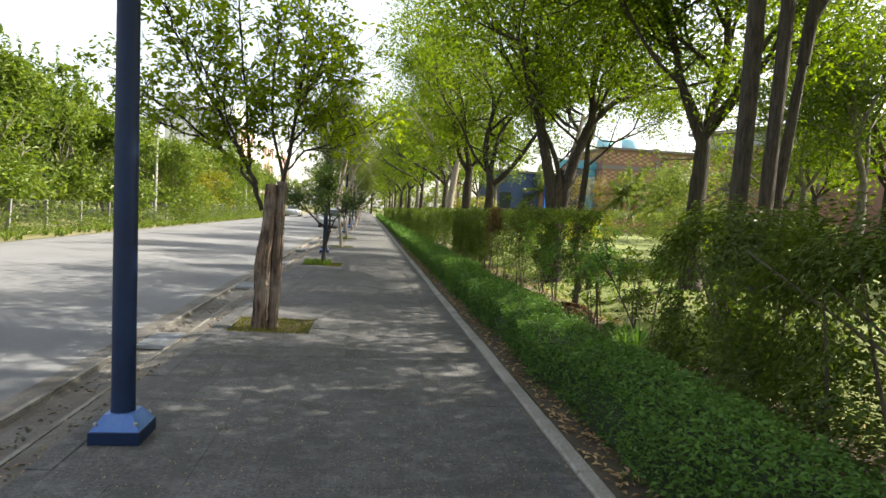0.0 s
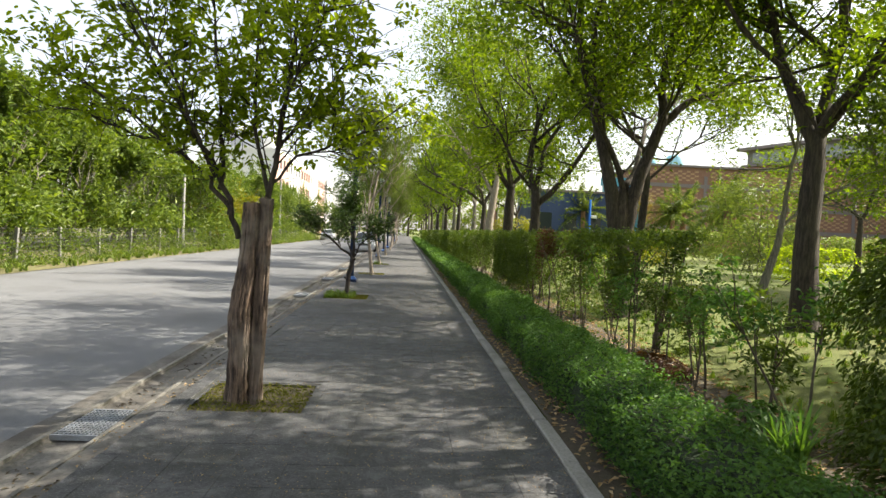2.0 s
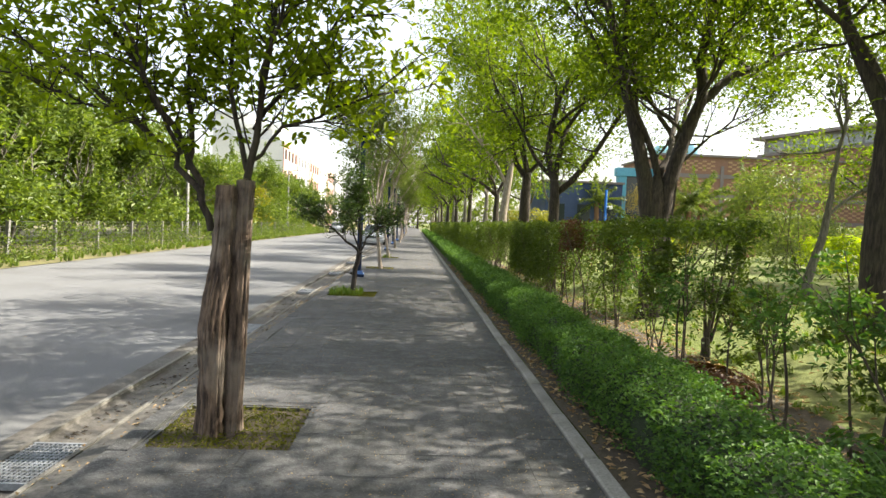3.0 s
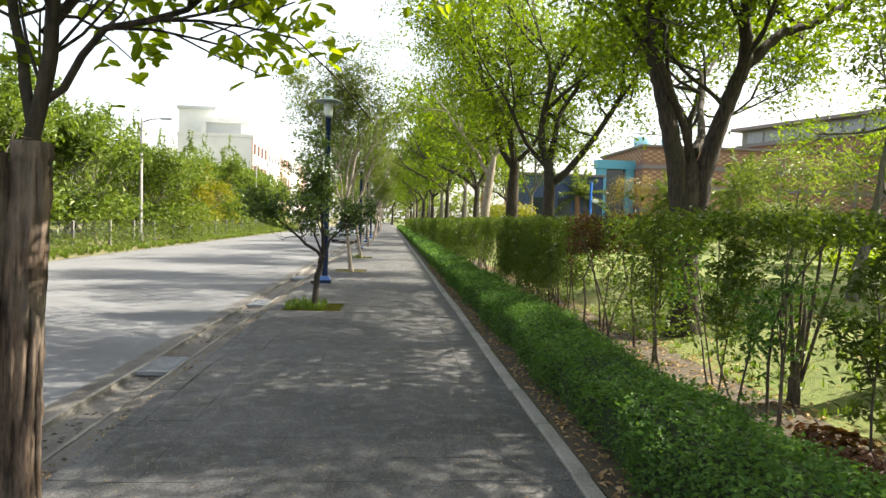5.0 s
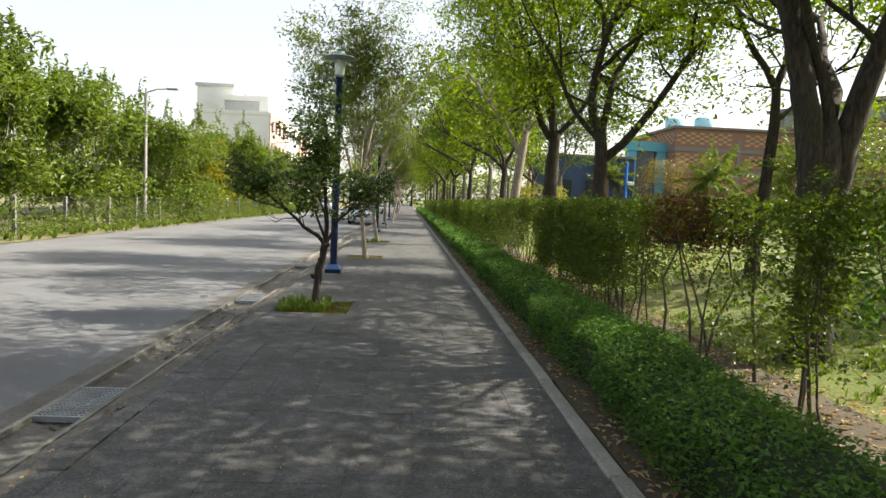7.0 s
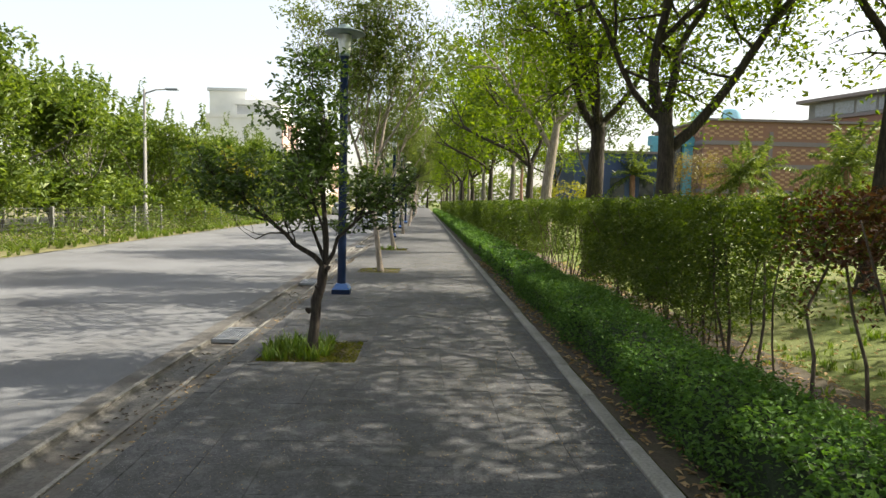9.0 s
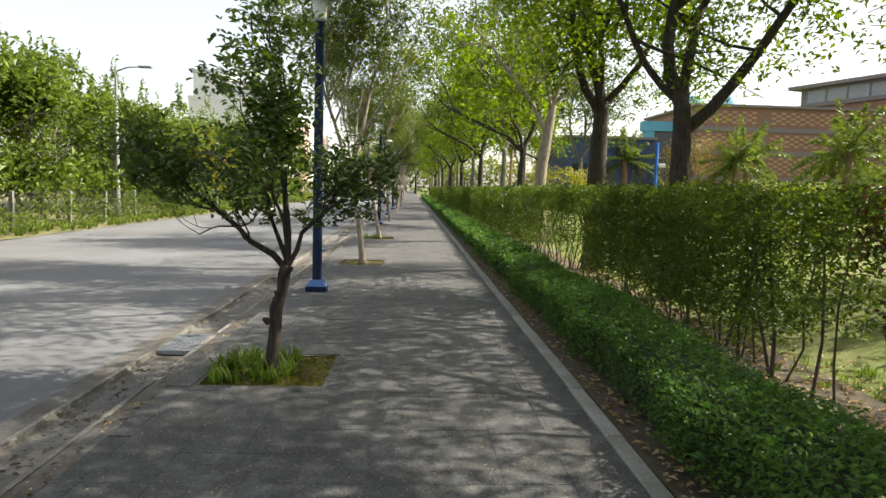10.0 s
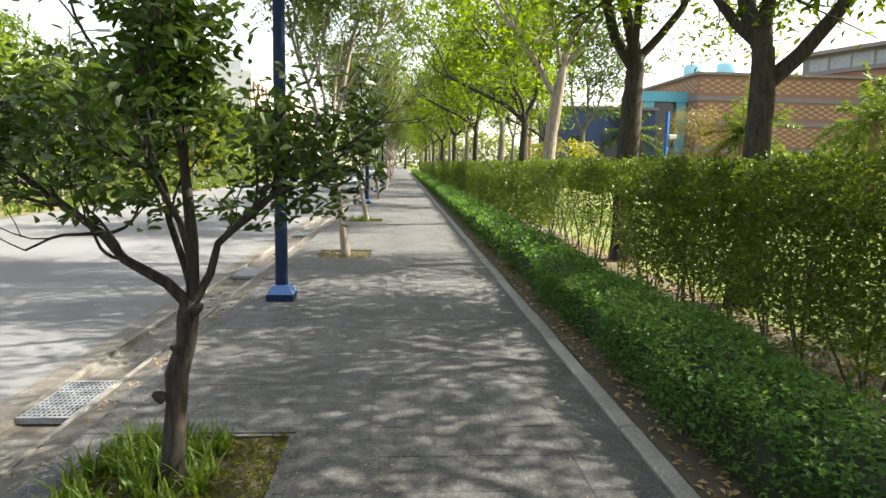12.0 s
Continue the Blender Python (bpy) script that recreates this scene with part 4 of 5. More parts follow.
grit = thing("paving_grit", Matrix.Identity(4), "pale grit and tiny crumbs lying on the worn paving", "grit", kind="stuff")
qx, qy = g.uniform(KERB_L + 0.12, KERB_R, 9000), 3.5 + 20 * g.uniform(size=9000) ** 1.2
foliage("crumbs", np.column_stack([qx, qy, np.full(9000, 0.007)]), 0.009, 0.007, LITTER, grit, 85, 4.0)
dirt = thing("gutter_dirt", Matrix.Identity(4), "brown dead leaves and dirt along the drain channel", "debris", kind="stuff")
dx = np.concatenate([g.uniform(-1.92, -1.73, 900), g.normal(size=700) * 0.05 - 1.42])
dy = 4 + 34 * g.uniform(size=1600)
keep = np.sin(1.1 * dy) + np.sin(2.9 * dy + 1) > -0.2
foliage("dead_leaves", np.column_stack([dx, dy, np.where(dx < -1.7, -0.174, -0.094)])[keep], 0.045, 0.022, SOIL, dirt, 86, 3.0)
grass = thing("lawn_grass", Matrix.Identity(4), "short tufted grass of the park lawn", "grass", kind="stuff")
ax = np.concatenate([g.uniform(4.2, 9, 15000), g.uniform(9, 20, 4000), g.uniform(2.85, 4.2, 1500)])
ay = np.concatenate([6 + 30 * g.uniform(size=15000), 8 + 45 * g.uniform(size=4000), 6 + 24 * g.uniform(size=1500)])
blade(grass, g, np.column_stack([ax, ay, rise(ax) - 0.02]), 0.11, 0.014, "blades")
tuft = thing("grass_clump", Matrix.Translation((3.35, 8.9, 0.0)), "clump of long arching grass by the low hedge", "grass")
tg = np.random.default_rng(84)
blade(tuft, tg, np.column_stack([tg.normal(size=(90, 2)) * 0.08, np.zeros(90)]), 0.5, 0.022, material=LEAF_LOW)

# ---- park trees ----


def park_tree(x, y, seed, trunk, radii, limbs, count, label, bark_material=None, leaf_material=None, size=0.118, wide=0.36, depth=3, low=2.4, spread=0.7, up=0.18, stretch=1.3, mains=(), top=99.0):
    """A broad tree: a trunk along the points given, limbs (start, way, length, radius) and a leafy crown."""
    g = np.random.default_rng(seed)
    t = thing("park_tree", Matrix.Translation((x, y, float(rise(x)) - 0.05)), label, "tree", "trees in the park")
    m = bark_material or DARK_BARK
    pts = np.array(trunk, float)
    radii = np.array(radii) * 0.76
    radii[-1] *= 0.72
    fine = np.linspace(0, len(pts) - 1, 5 * len(pts))
    path = np.column_stack([np.interp(fine, np.arange(len(pts)), pts[:, q]) for q in range(3)])
    tube("trunk", path, np.interp(fine, np.arange(len(pts)), radii), m, t, sides=14, ridges=0.06, wob=0.03, seed=seed)
    out, tips = [], []
    for s, w, l, r in limbs:
        mark = len(out)
        grow(g, s, w, l * stretch, r * 0.8, depth, out, tips, spread, up, (2, 4), 0.68, 0.13)
        main = out[mark][0]
        for i in (3, 4, 6):
            way = g.normal(size=3) * np.array([1, 1, 0.35]) + np.array([0, 0, 0.1])
            grow(g, main[i], way, g.uniform(0.9, 1.5), 0.03, 1, out, tips, 0.8, 0.05, (3, 5), 0.7, 0.16)
    out = rooted(out, depth, path)
    for way, r in mains:
        fine = np.linspace(0, len(way) - 1, 4 * len(way))
        way = np.column_stack([np.interp(fine, np.arange(len(way)), np.array(way)[:, q]) for q in range(3)]) + g.normal(size=(len(fine), 3)) * 0.008
        out.append((way, np.linspace(r, 0.45 * r, len(way)), depth))
        for i in range(len(way) // 2, len(way), 3):
            d = way[i] - way[i - 1] + np.array([g.normal() * 0.12, g.normal() * 0.16, 0.03])
            grow(g, way[i], d, g.uniform(1.2, 2.0), 0.035, 2, out, tips, spread, up, (2, 4), 0.68, 0.15)
    boughs("limb", out, m, t, 9, 0.006, depth, 1 if size > 0.2 else 0)
    at = cluster(g, tips, int(count * 1.5), wide, 16)
    foliage("crown", at[(at[:, 2] > low + 0.35 * np.sin(1.7 * at[:, 0] + seed)) & (at[:, 2] < top + 0.5 * np.sin(1.3 * at[:, 0] + 1.9 * at[:, 1]))], size, size * 0.46, leaf_material or LEAF_BIG, t, seed, 0.3, 0.45)
    return t


big = "broad spreading park tree with dark forked trunk"
# the large forked tree behind the hedge
park_tree(4.80, 16.9, 201, [(0, 0, -0.1), (0, 0, 0.3), (-0.02, 0, 1.2), (-0.03, 0, 1.7), (0.0, 0, 2.2), (0.02, 0, 2.5)], [0.36, 0.27, 0.24, 0.235, 0.20, 0.12],
          [((0.1, 0.1, 2.6), (0.3, 0.9, 0.8), 2.5, 0.085), ((-0.25, -0.05, 3.2), (-0.7, -0.6, 0.8), 2.0, 0.06)], 34000, big, top=7.9, wide=0.5, stretch=1.35, low=4.0, mains=(
              ([(-0.06, 0, 1.2), (-0.10, 0, 1.8), (-0.20, 0, 2.4), (-0.31, 0, 2.9), (-0.46, 0, 3.45), (-0.58, 0.05, 3.9), (-0.65, 0.1, 4.4), (-0.95, 0.15, 5.4)], 0.15),
              ([(0.05, 0, 1.2), (0.12, 0, 1.75), (0.20, 0, 2.25), (0.36, 0, 2.85), (0.56, 0, 3.4), (0.72, -0.05, 3.9), (0.62, -0.1, 4.45), (0.8, -0.15, 5.5)], 0.15),
              # six high limbs, mostly above view, added so the crown shades the paving
              ([(-0.95, 0.15, 5.4), (-0.9, 0.4, 5.9), (-0.7, 0.8, 6.4), (-0.3, 1.0, 6.7)], 0.055),
              ([(0.8, -0.15, 5.5), (1.0, -0.6, 6.0), (1.3, -1.2, 6.4), (1.5, -1.8, 6.7)], 0.055),
              ([(0.8, -0.15, 5.5), (1.5, 0.4, 5.9), (2.1, 0.9, 6.3), (2.6, 1.3, 6.6)], 0.05),
              ([(-0.95, 0.15, 5.4), (-1.5, 0.6, 5.8), (-1.9, 1.0, 6.2), (-2.2, 1.3, 6.5)], 0.05),
              ([(-0.2, 0.5, 4.9), (0.2, 1.1, 5.6), (0.3, 1.6, 6.2), (0.4, 1.9, 6.6)], 0.05),
              ([(-0.65, 0.1, 4.4), (-0.9, -0.8, 5.4), (-1.0, -1.8, 6.2), (-0.9, -2.6, 6.8)], 0.055),
              ([(0.70, 0, 3.75), (1.0, 0, 4.05), (1.28, 0.05, 4.3), (1.75, 0.1, 4.45), (2.6, 0.2, 5.0)], 0.085)))
# trees of the first row
park_tree(4.40, 23.4, 202, [(0, 0, -0.1), (0, 0, 0.3), (0.02, 0, 1.3), (0.05, 0, 2.3), (0.03, 0, 2.9)], [0.30, 0.23, 0.20, 0.19, 0.21],
          [((0.05, 0, 2.5), (0.75, 0.25, 1.0), 2.5, 0.11), ((0, 0, 2.9), (-0.25, 0.2, 1.0), 2.2, 0.12), ((0.03, 0, 2.8), (0.25, 0.4, 1.0), 2.2, 0.10), ((0.0, 0, 2.9), (-0.8, 0.25, 0.8), 1.8, 0.07)], 12000, big, top=6.4)
park_tree(4.22, 26.9, 203, [(0, 0, -0.1), (0, 0, 0.3), (0, 0, 1.5), (0.02, 0, 2.6), (0.05, 0, 3.4)], [0.33, 0.26, 0.225, 0.21, 0.22],
          [((0.0, 0, 3.2), (-0.75, 0.0, 0.9), 2.5, 0.11), ((0.05, 0, 3.3), (0.15, 0.1, 1.0), 2.3, 0.12), ((0.08, 0, 3.35), (0.85, 0.1, 0.75), 2.4, 0.085), ((0, 0, 3.3), (-0.3, -0.6, 0.9), 2.2, 0.08)], 14500, big)
park_tree(4.5, 33.7, 204, [(0, 0, -0.1), (0, 0, 0.4), (-0.05, 0, 2.0), (0.12, 0, 3.4), (0.3, 0, 4.6)], [0.32, 0.26, 0.22, 0.20, 0.15],
          [((0.1, 0, 3.3), (-0.9, 0, 0.8), 2.4, 0.10), ((0.3, 0, 4.5), (0.3, 0, 1.0), 2.4, 0.10), ((0.25, 0, 4.2), (0.9, -0.3, 0.6), 2.2, 0.08), ((0.2, 0, 4.0), (-0.4, -0.5, 0.9), 2.0, 0.07)], 11000, "tall park tree with pale grey trunk", PALE_BARK)
# trees by the first stretch
park_tree(6.58, 13.82, 205, [(0, 0, -0.1), (0, 0, 0.25), (-0.02, 0, 1.4), (0.03, 0, 2.4), (0.04, 0, 2.9)], [0.36, 0.24, 0.19, 0.18, 0.20],
          [((0.0, 0, 2.8), (-0.45, 0, 1.0), 2.1, 0.12), ((0.06, 0, 2.8), (0.55, 0.1, 1.0), 2.0, 0.12), ((-0.3, 0, 3.6), (-0.9, -0.2, 0.4), 2.0, 0.05), ((0.03, 0, 2.9), (-0.25, -0.9, 1.0), 2.5, 0.08), ((0.03, 0, 2.8), (0.35, -0.8, 0.9), 2.4, 0.07)], 19000, big, top=7.6)
tall = "tall straight dark tree trunk with high crown"
park_tree(4.95, 9.79, 206, [(0, 0, -0.1), (0, 0, 0.5), (0.05, 0, 2.5), (0.08, 0, 5.0), (0.1, 0, 7.6)], [0.21, 0.145, 0.130, 0.128, 0.12],
          # limbs out of view, several leaned forward to throw shade on the paving
          [((0.08, 0, 7.2), (-0.6, 0.2, 0.9), 2.6, 0.1), ((0.08, 0, 7.5), (0.3, 0.9, 1.0), 2.4, 0.1), ((0.08, 0, 5.6), (-0.6, 0.8, 0.6), 2.4, 0.06), ((0.08, 0, 6.4), (-0.5, 0.9, 0.7), 2.4, 0.06)], 9000, tall)
park_tree(5.12, 9.52, 207, [(0, 0, -0.1), (0, 0, 0.5), (0.07, 0, 2.5), (0.14, 0, 5.0), (0.2, 0, 7.0)], [0.17, 0.115, 0.10, 0.098, 0.095],
          [((0.2, 0, 6.6), (0.2, 0.7, 0.9), 2.5, 0.1), ((0.22, 0, 6.9), (-0.4, -0.7, 0.9), 2.5, 0.1), ((0.2, 0, 5.8), (0.8, -0.2, 0.7), 2.0, 0.06)], 5000, tall)
park_tree(5.36, 9.82, 208, [(0, 0, -0.1), (0.02, 0, 0.5), (0.22, 0, 2.5), (0.42, 0, 4.2)], [0.13, 0.095, 0.085, 0.08],
          [((0.4, 0, 4.0), (0.5, 0.2, 1.0), 2.0, 0.08), ((0.42, 0, 4.2), (0.1, 0.5, 1.0), 2.0, 0.08)], 3600, tall)
# trees out of view, added beside the start to shade road and paving
shade_tree = park_tree(7.0, 6.4, 213, [(0, 0, -0.1), (0, 0, 0.5), (0.05, 0, 2.5), (0.08, 0, 4.8)], [0.3, 0.24, 0.2, 0.18],
          [((0, 0, 4.4), (-0.8, 0.2, 0.8), 2.8, 0.1), ((0, 0, 4.7), (0.4, 0.5, 1.0), 2.6, 0.1), ((0, 0, 4.6), (-0.2, -0.8, 0.9), 2.6, 0.09), ((0, 0, 4.7), (-0.3, 0.2, 1.0), 3.0, 0.1)], 13000, big, size=0.23, wide=0.6)
for x, y, q in ((7.0, 2.4, 70), (7.2, -2.0, 200), (10.0, 4.5, 300)):
    copy_thing(shade_tree, pose(x, y, 0.3, 0, 0, q)).scale = (1.1 if x > 9.5 else 1.0, 1.1 if x > 9.5 else 1.0, 0.78 if x > 9.5 else 1.0)
park_tree(7.05, 22.2, 209, [(0, 0, -0.1), (0.02, 0, 0.4), (0.12, 0, 1.6), (0.22, 0, 2.9), (0.2, 0, 3.6)], [0.26, 0.17, 0.14, 0.13, 0.12],
          [((0.2, 0, 3.5), (-0.4, 0.1, 1.0), 1.9, 0.08), ((0.2, 0, 3.6), (0.5, 0.1, 1.0), 1.9, 0.08), ((0.2, 0, 2.9), (0.7, 0.2, 0.7), 1.6, 0.05)], 6000, big, top=6.2)
park_tree(8.9, 19.0, 210, [(0, 0, -0.1), (0.02, 0, 0.4), (0.3, 0, 1.3), (0.42, 0, 2.2)], [0.17, 0.12, 0.10, 0.08],
          [((0.42, 0, 2.1), (0.1, 0, 1.0), 1.6, 0.06), ((0.35, 0, 1.7), (0.8, 0, 0.8), 1.4, 0.04)], 2600, "slim leaning park tree with light bark", GREY_BARK, size=0.11)
# the row going on into the distance
far_a = park_tree(4.9, 40.0, 211, [(0, 0, -0.1), (0, 0, 0.4), (0.02, 0, 2.0), (0.05, 0, 3.2)], [0.3, 0.24, 0.2, 0.2],
                  [((0, 0, 3.1), (-0.7, 0.1, 0.9), 2.6, 0.11), ((0.05, 0, 3.2), (0.5, 0.1, 1.0), 2.4, 0.11), ((0, 0, 3.2), (-0.1, -0.6, 1.0), 2.2, 0.09), ((0, 0, 3.0), (0.0, 0.8, 0.9), 2.2, 0.08)], 3600, big, size=0.23, wide=0.5, low=1.8)
# the darker hedge leaf puts the avenue's shade into this crown's colour
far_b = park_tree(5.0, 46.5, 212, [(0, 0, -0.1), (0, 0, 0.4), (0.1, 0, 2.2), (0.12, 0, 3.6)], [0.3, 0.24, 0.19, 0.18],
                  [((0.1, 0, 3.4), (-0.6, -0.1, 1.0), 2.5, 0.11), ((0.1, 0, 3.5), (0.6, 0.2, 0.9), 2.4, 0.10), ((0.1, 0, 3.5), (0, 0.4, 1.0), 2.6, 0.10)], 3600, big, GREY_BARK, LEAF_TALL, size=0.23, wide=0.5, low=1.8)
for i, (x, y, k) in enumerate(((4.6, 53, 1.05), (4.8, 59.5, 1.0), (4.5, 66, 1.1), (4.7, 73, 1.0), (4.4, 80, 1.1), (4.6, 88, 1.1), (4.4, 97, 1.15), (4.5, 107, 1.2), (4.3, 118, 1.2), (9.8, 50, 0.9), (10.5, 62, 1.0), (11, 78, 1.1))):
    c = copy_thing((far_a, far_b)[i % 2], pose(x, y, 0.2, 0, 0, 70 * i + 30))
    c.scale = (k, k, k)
# the last tree stands behind the start, unseen, added for its shade
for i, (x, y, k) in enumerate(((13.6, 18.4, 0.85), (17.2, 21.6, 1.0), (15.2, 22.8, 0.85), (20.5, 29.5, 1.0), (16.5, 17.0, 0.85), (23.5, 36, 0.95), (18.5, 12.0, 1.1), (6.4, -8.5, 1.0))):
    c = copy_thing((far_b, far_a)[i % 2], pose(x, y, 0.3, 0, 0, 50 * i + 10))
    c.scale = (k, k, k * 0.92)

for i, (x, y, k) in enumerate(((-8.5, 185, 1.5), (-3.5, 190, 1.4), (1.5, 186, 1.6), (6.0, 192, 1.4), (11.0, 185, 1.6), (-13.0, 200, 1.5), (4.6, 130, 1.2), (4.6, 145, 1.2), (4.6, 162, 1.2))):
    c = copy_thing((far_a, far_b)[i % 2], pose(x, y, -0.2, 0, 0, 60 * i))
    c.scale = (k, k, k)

# the woods that close the distance
woods = thing("far_woods", Matrix.Translation((0, 206, -0.2)), "distant belt of hazy green woods closing the street", "woods", kind="stuff")
g = np.random.default_rng(91)
n = 15000
wx = g.uniform(-70, 110, n)
top = 9.0 + 1.6 * np.sin(0.31 * wx) + 1.2 * np.sin(0.83 * wx + 2) + 0.8 * np.sin(1.9 * wx)
foliage("crown", np.column_stack([wx, g.uniform(-5, 5, n), top * g.uniform(size=n) ** 0.75]), 1.2, 0.62, LEAF_GREY, woods, 92, 0.3)

# ---- shrubs and palms of the park ----
bush(13.2, 24.0, 2.2, 2.4, 1.3, 301, 2200, 0.13, "park_shrub", "loose green shrub on the lawn", LEAF_FRESH)
bush(14.7, 29.6, 4.0, 3.4, 4.0, 302, 6000, 0.13, "park_shrub", "tall feathery grey-green shrub on the lawn", LEAF_GREY)
bush(10.2, 30.5, 2.6, 2.4, 1.5, 303, 2200, 0.12, "park_shrub", "rounded yellow-green shrub on the lawn", LEAF_GOLD)
bush(21.3, 62.0, 4.2, 4.0, 5.4, 304, 4800, 0.17, "park_shrub", "large ochre-green bush before the brick building", LEAF_OCHRE)
bush(9.0, 34.0, 1.7, 1.6, 1.3, 305, 1800, 0.10, "park_shrub", "bright green clipped shrub on the lawn", LEAF_FRESH)
bush(11.2, 36.0, 3.4, 1.6, 1.35, 306, 2600, 0.11, "park_shrub", "bright green clipped shrub on the lawn", LEAF_FRESH)
bush(18.6, 36.0, 3.6, 3.6, 2.5, 307, 4500, 0.15, "park_shrub", "dense green shrub by the brick building", LEAF_PALM)
bush(7.4, 44.0, 3.0, 3.0, 2.3, 308, 2200, 0.15, "park_shrub", "yellow-green shrub behind the hedge", LEAF_GOLD)
for i, x in enumerate((19.5, 24.0, 29.0, 34.0)):
    bush(x, 47 + 2 * (i % 2), 5.5, 3.5, 2.1, 310 + i, 2600, 0.2, "park_shrub", "dense green shrub by the brick building", LEAF_PALM)


def palm(x, y, high, seed, reach, fronds, trunk_r):
    """A palm: ringed trunk and arching fronds with many narrow leaflets."""
    g = np.random.default_rng(seed)
    t = thing("palm", Matrix.Translation((x, y, float(rise(x)) - 0.03)), "palm with a rough brown trunk and arching fronds", "palm", "palms in the park")
    n = max(8, int(high * 6))
    z = np.linspace(0, high, n)
    tube("trunk", np.column_stack([0.05 * np.sin(z), 0 * z, z]), trunk_r * (1 + 0.12 * (np.arange(n) % 2)), BRICK_B, t, sides=10, ridges=0.04, wob=0.03, seed=seed)
    ats, heads = [], []
    ribs = []
    for k in range(fronds):
        a, e = 2.4 * k, g.uniform(-0.35, 1.4)
        s = np.linspace(0, 1, 16)
        L = reach * g.uniform(0.85, 1.1)
        out = np.column_stack([np.cos(a) * L * s * math.cos(e), np.sin(a) * L * s * math.cos(e), high + L * (s * math.sin(e) - 0.42 * s * s * math.cos(e))])
        ribs.append(tube_data(out, np.linspace(0.022, 0.006, 16), 4))
        d = np.gradient(out, axis=0)
        side = np.cross(d, [0, 0, 1.0])
        side /= np.linalg.norm(side, axis=1)[:, None] + 1e-9
        d /= np.linalg.norm(d, axis=1)[:, None]
        for sg in (-1, 1):
            for sh in (0.0, 0.5):
                h = sg * side * 0.8 + d * 0.55 + np.array([0, 0, -0.25])
                w = 0.24 * reach * np.sin(np.pi * np.clip(s + 0.08, 0, 1))[:, None]
                ats.append(out[2:] + (h * w * 0.5 + d * sh * L / 16)[2:])
                heads.append(h[2:])
    piece("frond_ribs", raw("frond_ribs", *join(ribs), LEAF_PALM), t)
    foliage("fronds", np.concatenate(ats), 0.24 * reach, 0.022 * reach, LEAF_PALM, t, seed, 0.1, 0.5, heading=np.concatenate(heads) * 2.5)
    return t


palm_one = palm(19.3, 41.4, 3.2, 401, 2.4, 20, 0.18)
for x, y, q in ((24.3, 61.0, 1.15), (25.7, 62.0, 1.3), (17.6, 66.0, 1.2), (20.8, 43.5, 0.95)):
    c = copy_thing(palm_one, pose(x, y, 0.3, 0, 0, 100 * x))
    c.scale = (q, q, q)
far_palm = palm(20.5, 118.0, 8.5, 402, 2.3, 26, 0.25)
for x, y in ((24.0, 122.0), (17.5, 126.0)):
    copy_thing(far_palm, pose(x, y, 0.3, 0, 0, 40))

# blue post in the park
mark = thing("blue_park_lamp", Matrix.Translation((12.2, 44.8, 0.3)), "blue park lamp post with a white side light", "lamp post")
piece("pole", raw("pole", *lathe_data([(0.12, 0), (0.12, 0.1), (0.085, 0.12), (0.08, 3.7), (0, 3.72)], 14), PARK_BLUE, True), mark)
box("light_head", 0.1, 0.42, -0.09, 0.09, 2.55, 2.72, GLOBE, mark, "white light head", 0.02)

# ---- buildings of the park side ----


def brick_house():
    """Long brick building: courses of diamonds in two bricks, cement bands, ribs, coping, teal portal and roof tanks."""
    h = thing("brick_building", Matrix.Translation((26.4, 73.0, 0.3)), "long patterned brick building with cement bands and teal entrance", "building")
    L, D, H = 30.0, 13.0, 9.4
    box("wall", 0.0, L, 0.05, 0.35, 0, H, BRICK_B, h)
    box("side_wall", 0.0, 0.3, 0.35, D, 0, H, BRICK_B, h)
    box("back_wall", 0.3, L, D - 0.3, D, 0, H, BRICK_B, h)
    box("end_wall", L - 0.3, L, 0.35, D - 0.3, 0, H, BRICK_B, h)
    box("roof", -0.25, L + 0.2, -0.2, D + 0.2, H, H + 0.22, BAND, h, "grey roof slab with overhang")
    rows = []
    w, t = 0.46, 0.23
    k = 0
    z = 0.3
    while z < H - 0.4:
        if not any(abs(z + t / 2 - b) < 0.42 for b in (2.9, 5.3, 7.4)):
            for x in np.arange(0.1 + (k % 2) * w, L - w, 2 * w):
                if abs(((x + w / 2) % 8.4) - 6.4) > 0.55:
                    rows.append(box_data(x + 0.02, x + w - 0.02, 0.0, 0.05, z + 0.02, z + t - 0.02))
            for y in np.arange(0.3 + (k % 2) * w, D - w, 2 * w):
                v, f = box_data(-0.05, 0.0, y + 0.02, y + w - 0.02, z + 0.02, z + t - 0.02)
                rows.append((v, f))
        z += t
        k += 1
    tagged(piece("brickwork", raw("brickwork", *join(rows), BRICK_A), h, "proud orange bricks laid in a chequer"), kind="stuff")
    for b in (2.9, 5.3, 7.4):
        box("band", -0.06, L, -0.02, 0.05, b - 0.2, b + 0.2, BAND, h)
        box("band", -0.06, 0.0, 0.05, D, b - 0.2, b + 0.2, BAND, h)
    for x in np.arange(6.4, L, 8.4):
        box("rib", x - 0.18, x + 0.18, -0.05, -0.022, 0, H - 0.9, BAND, h)
    for x, y in ((-1.4, 7.5), (1.2, 6.0)):
        piece("roof_tank", raw("roof_tank", *lathe_data([(0, 0), (0.95, 0.0), (0.95, 1.55), (0.8, 1.75), (0, 1.8)], 18), TANK, True), h, "cyan water tank", Matrix.Translation((x + 4.2, y, H + 0.22)))
    return h


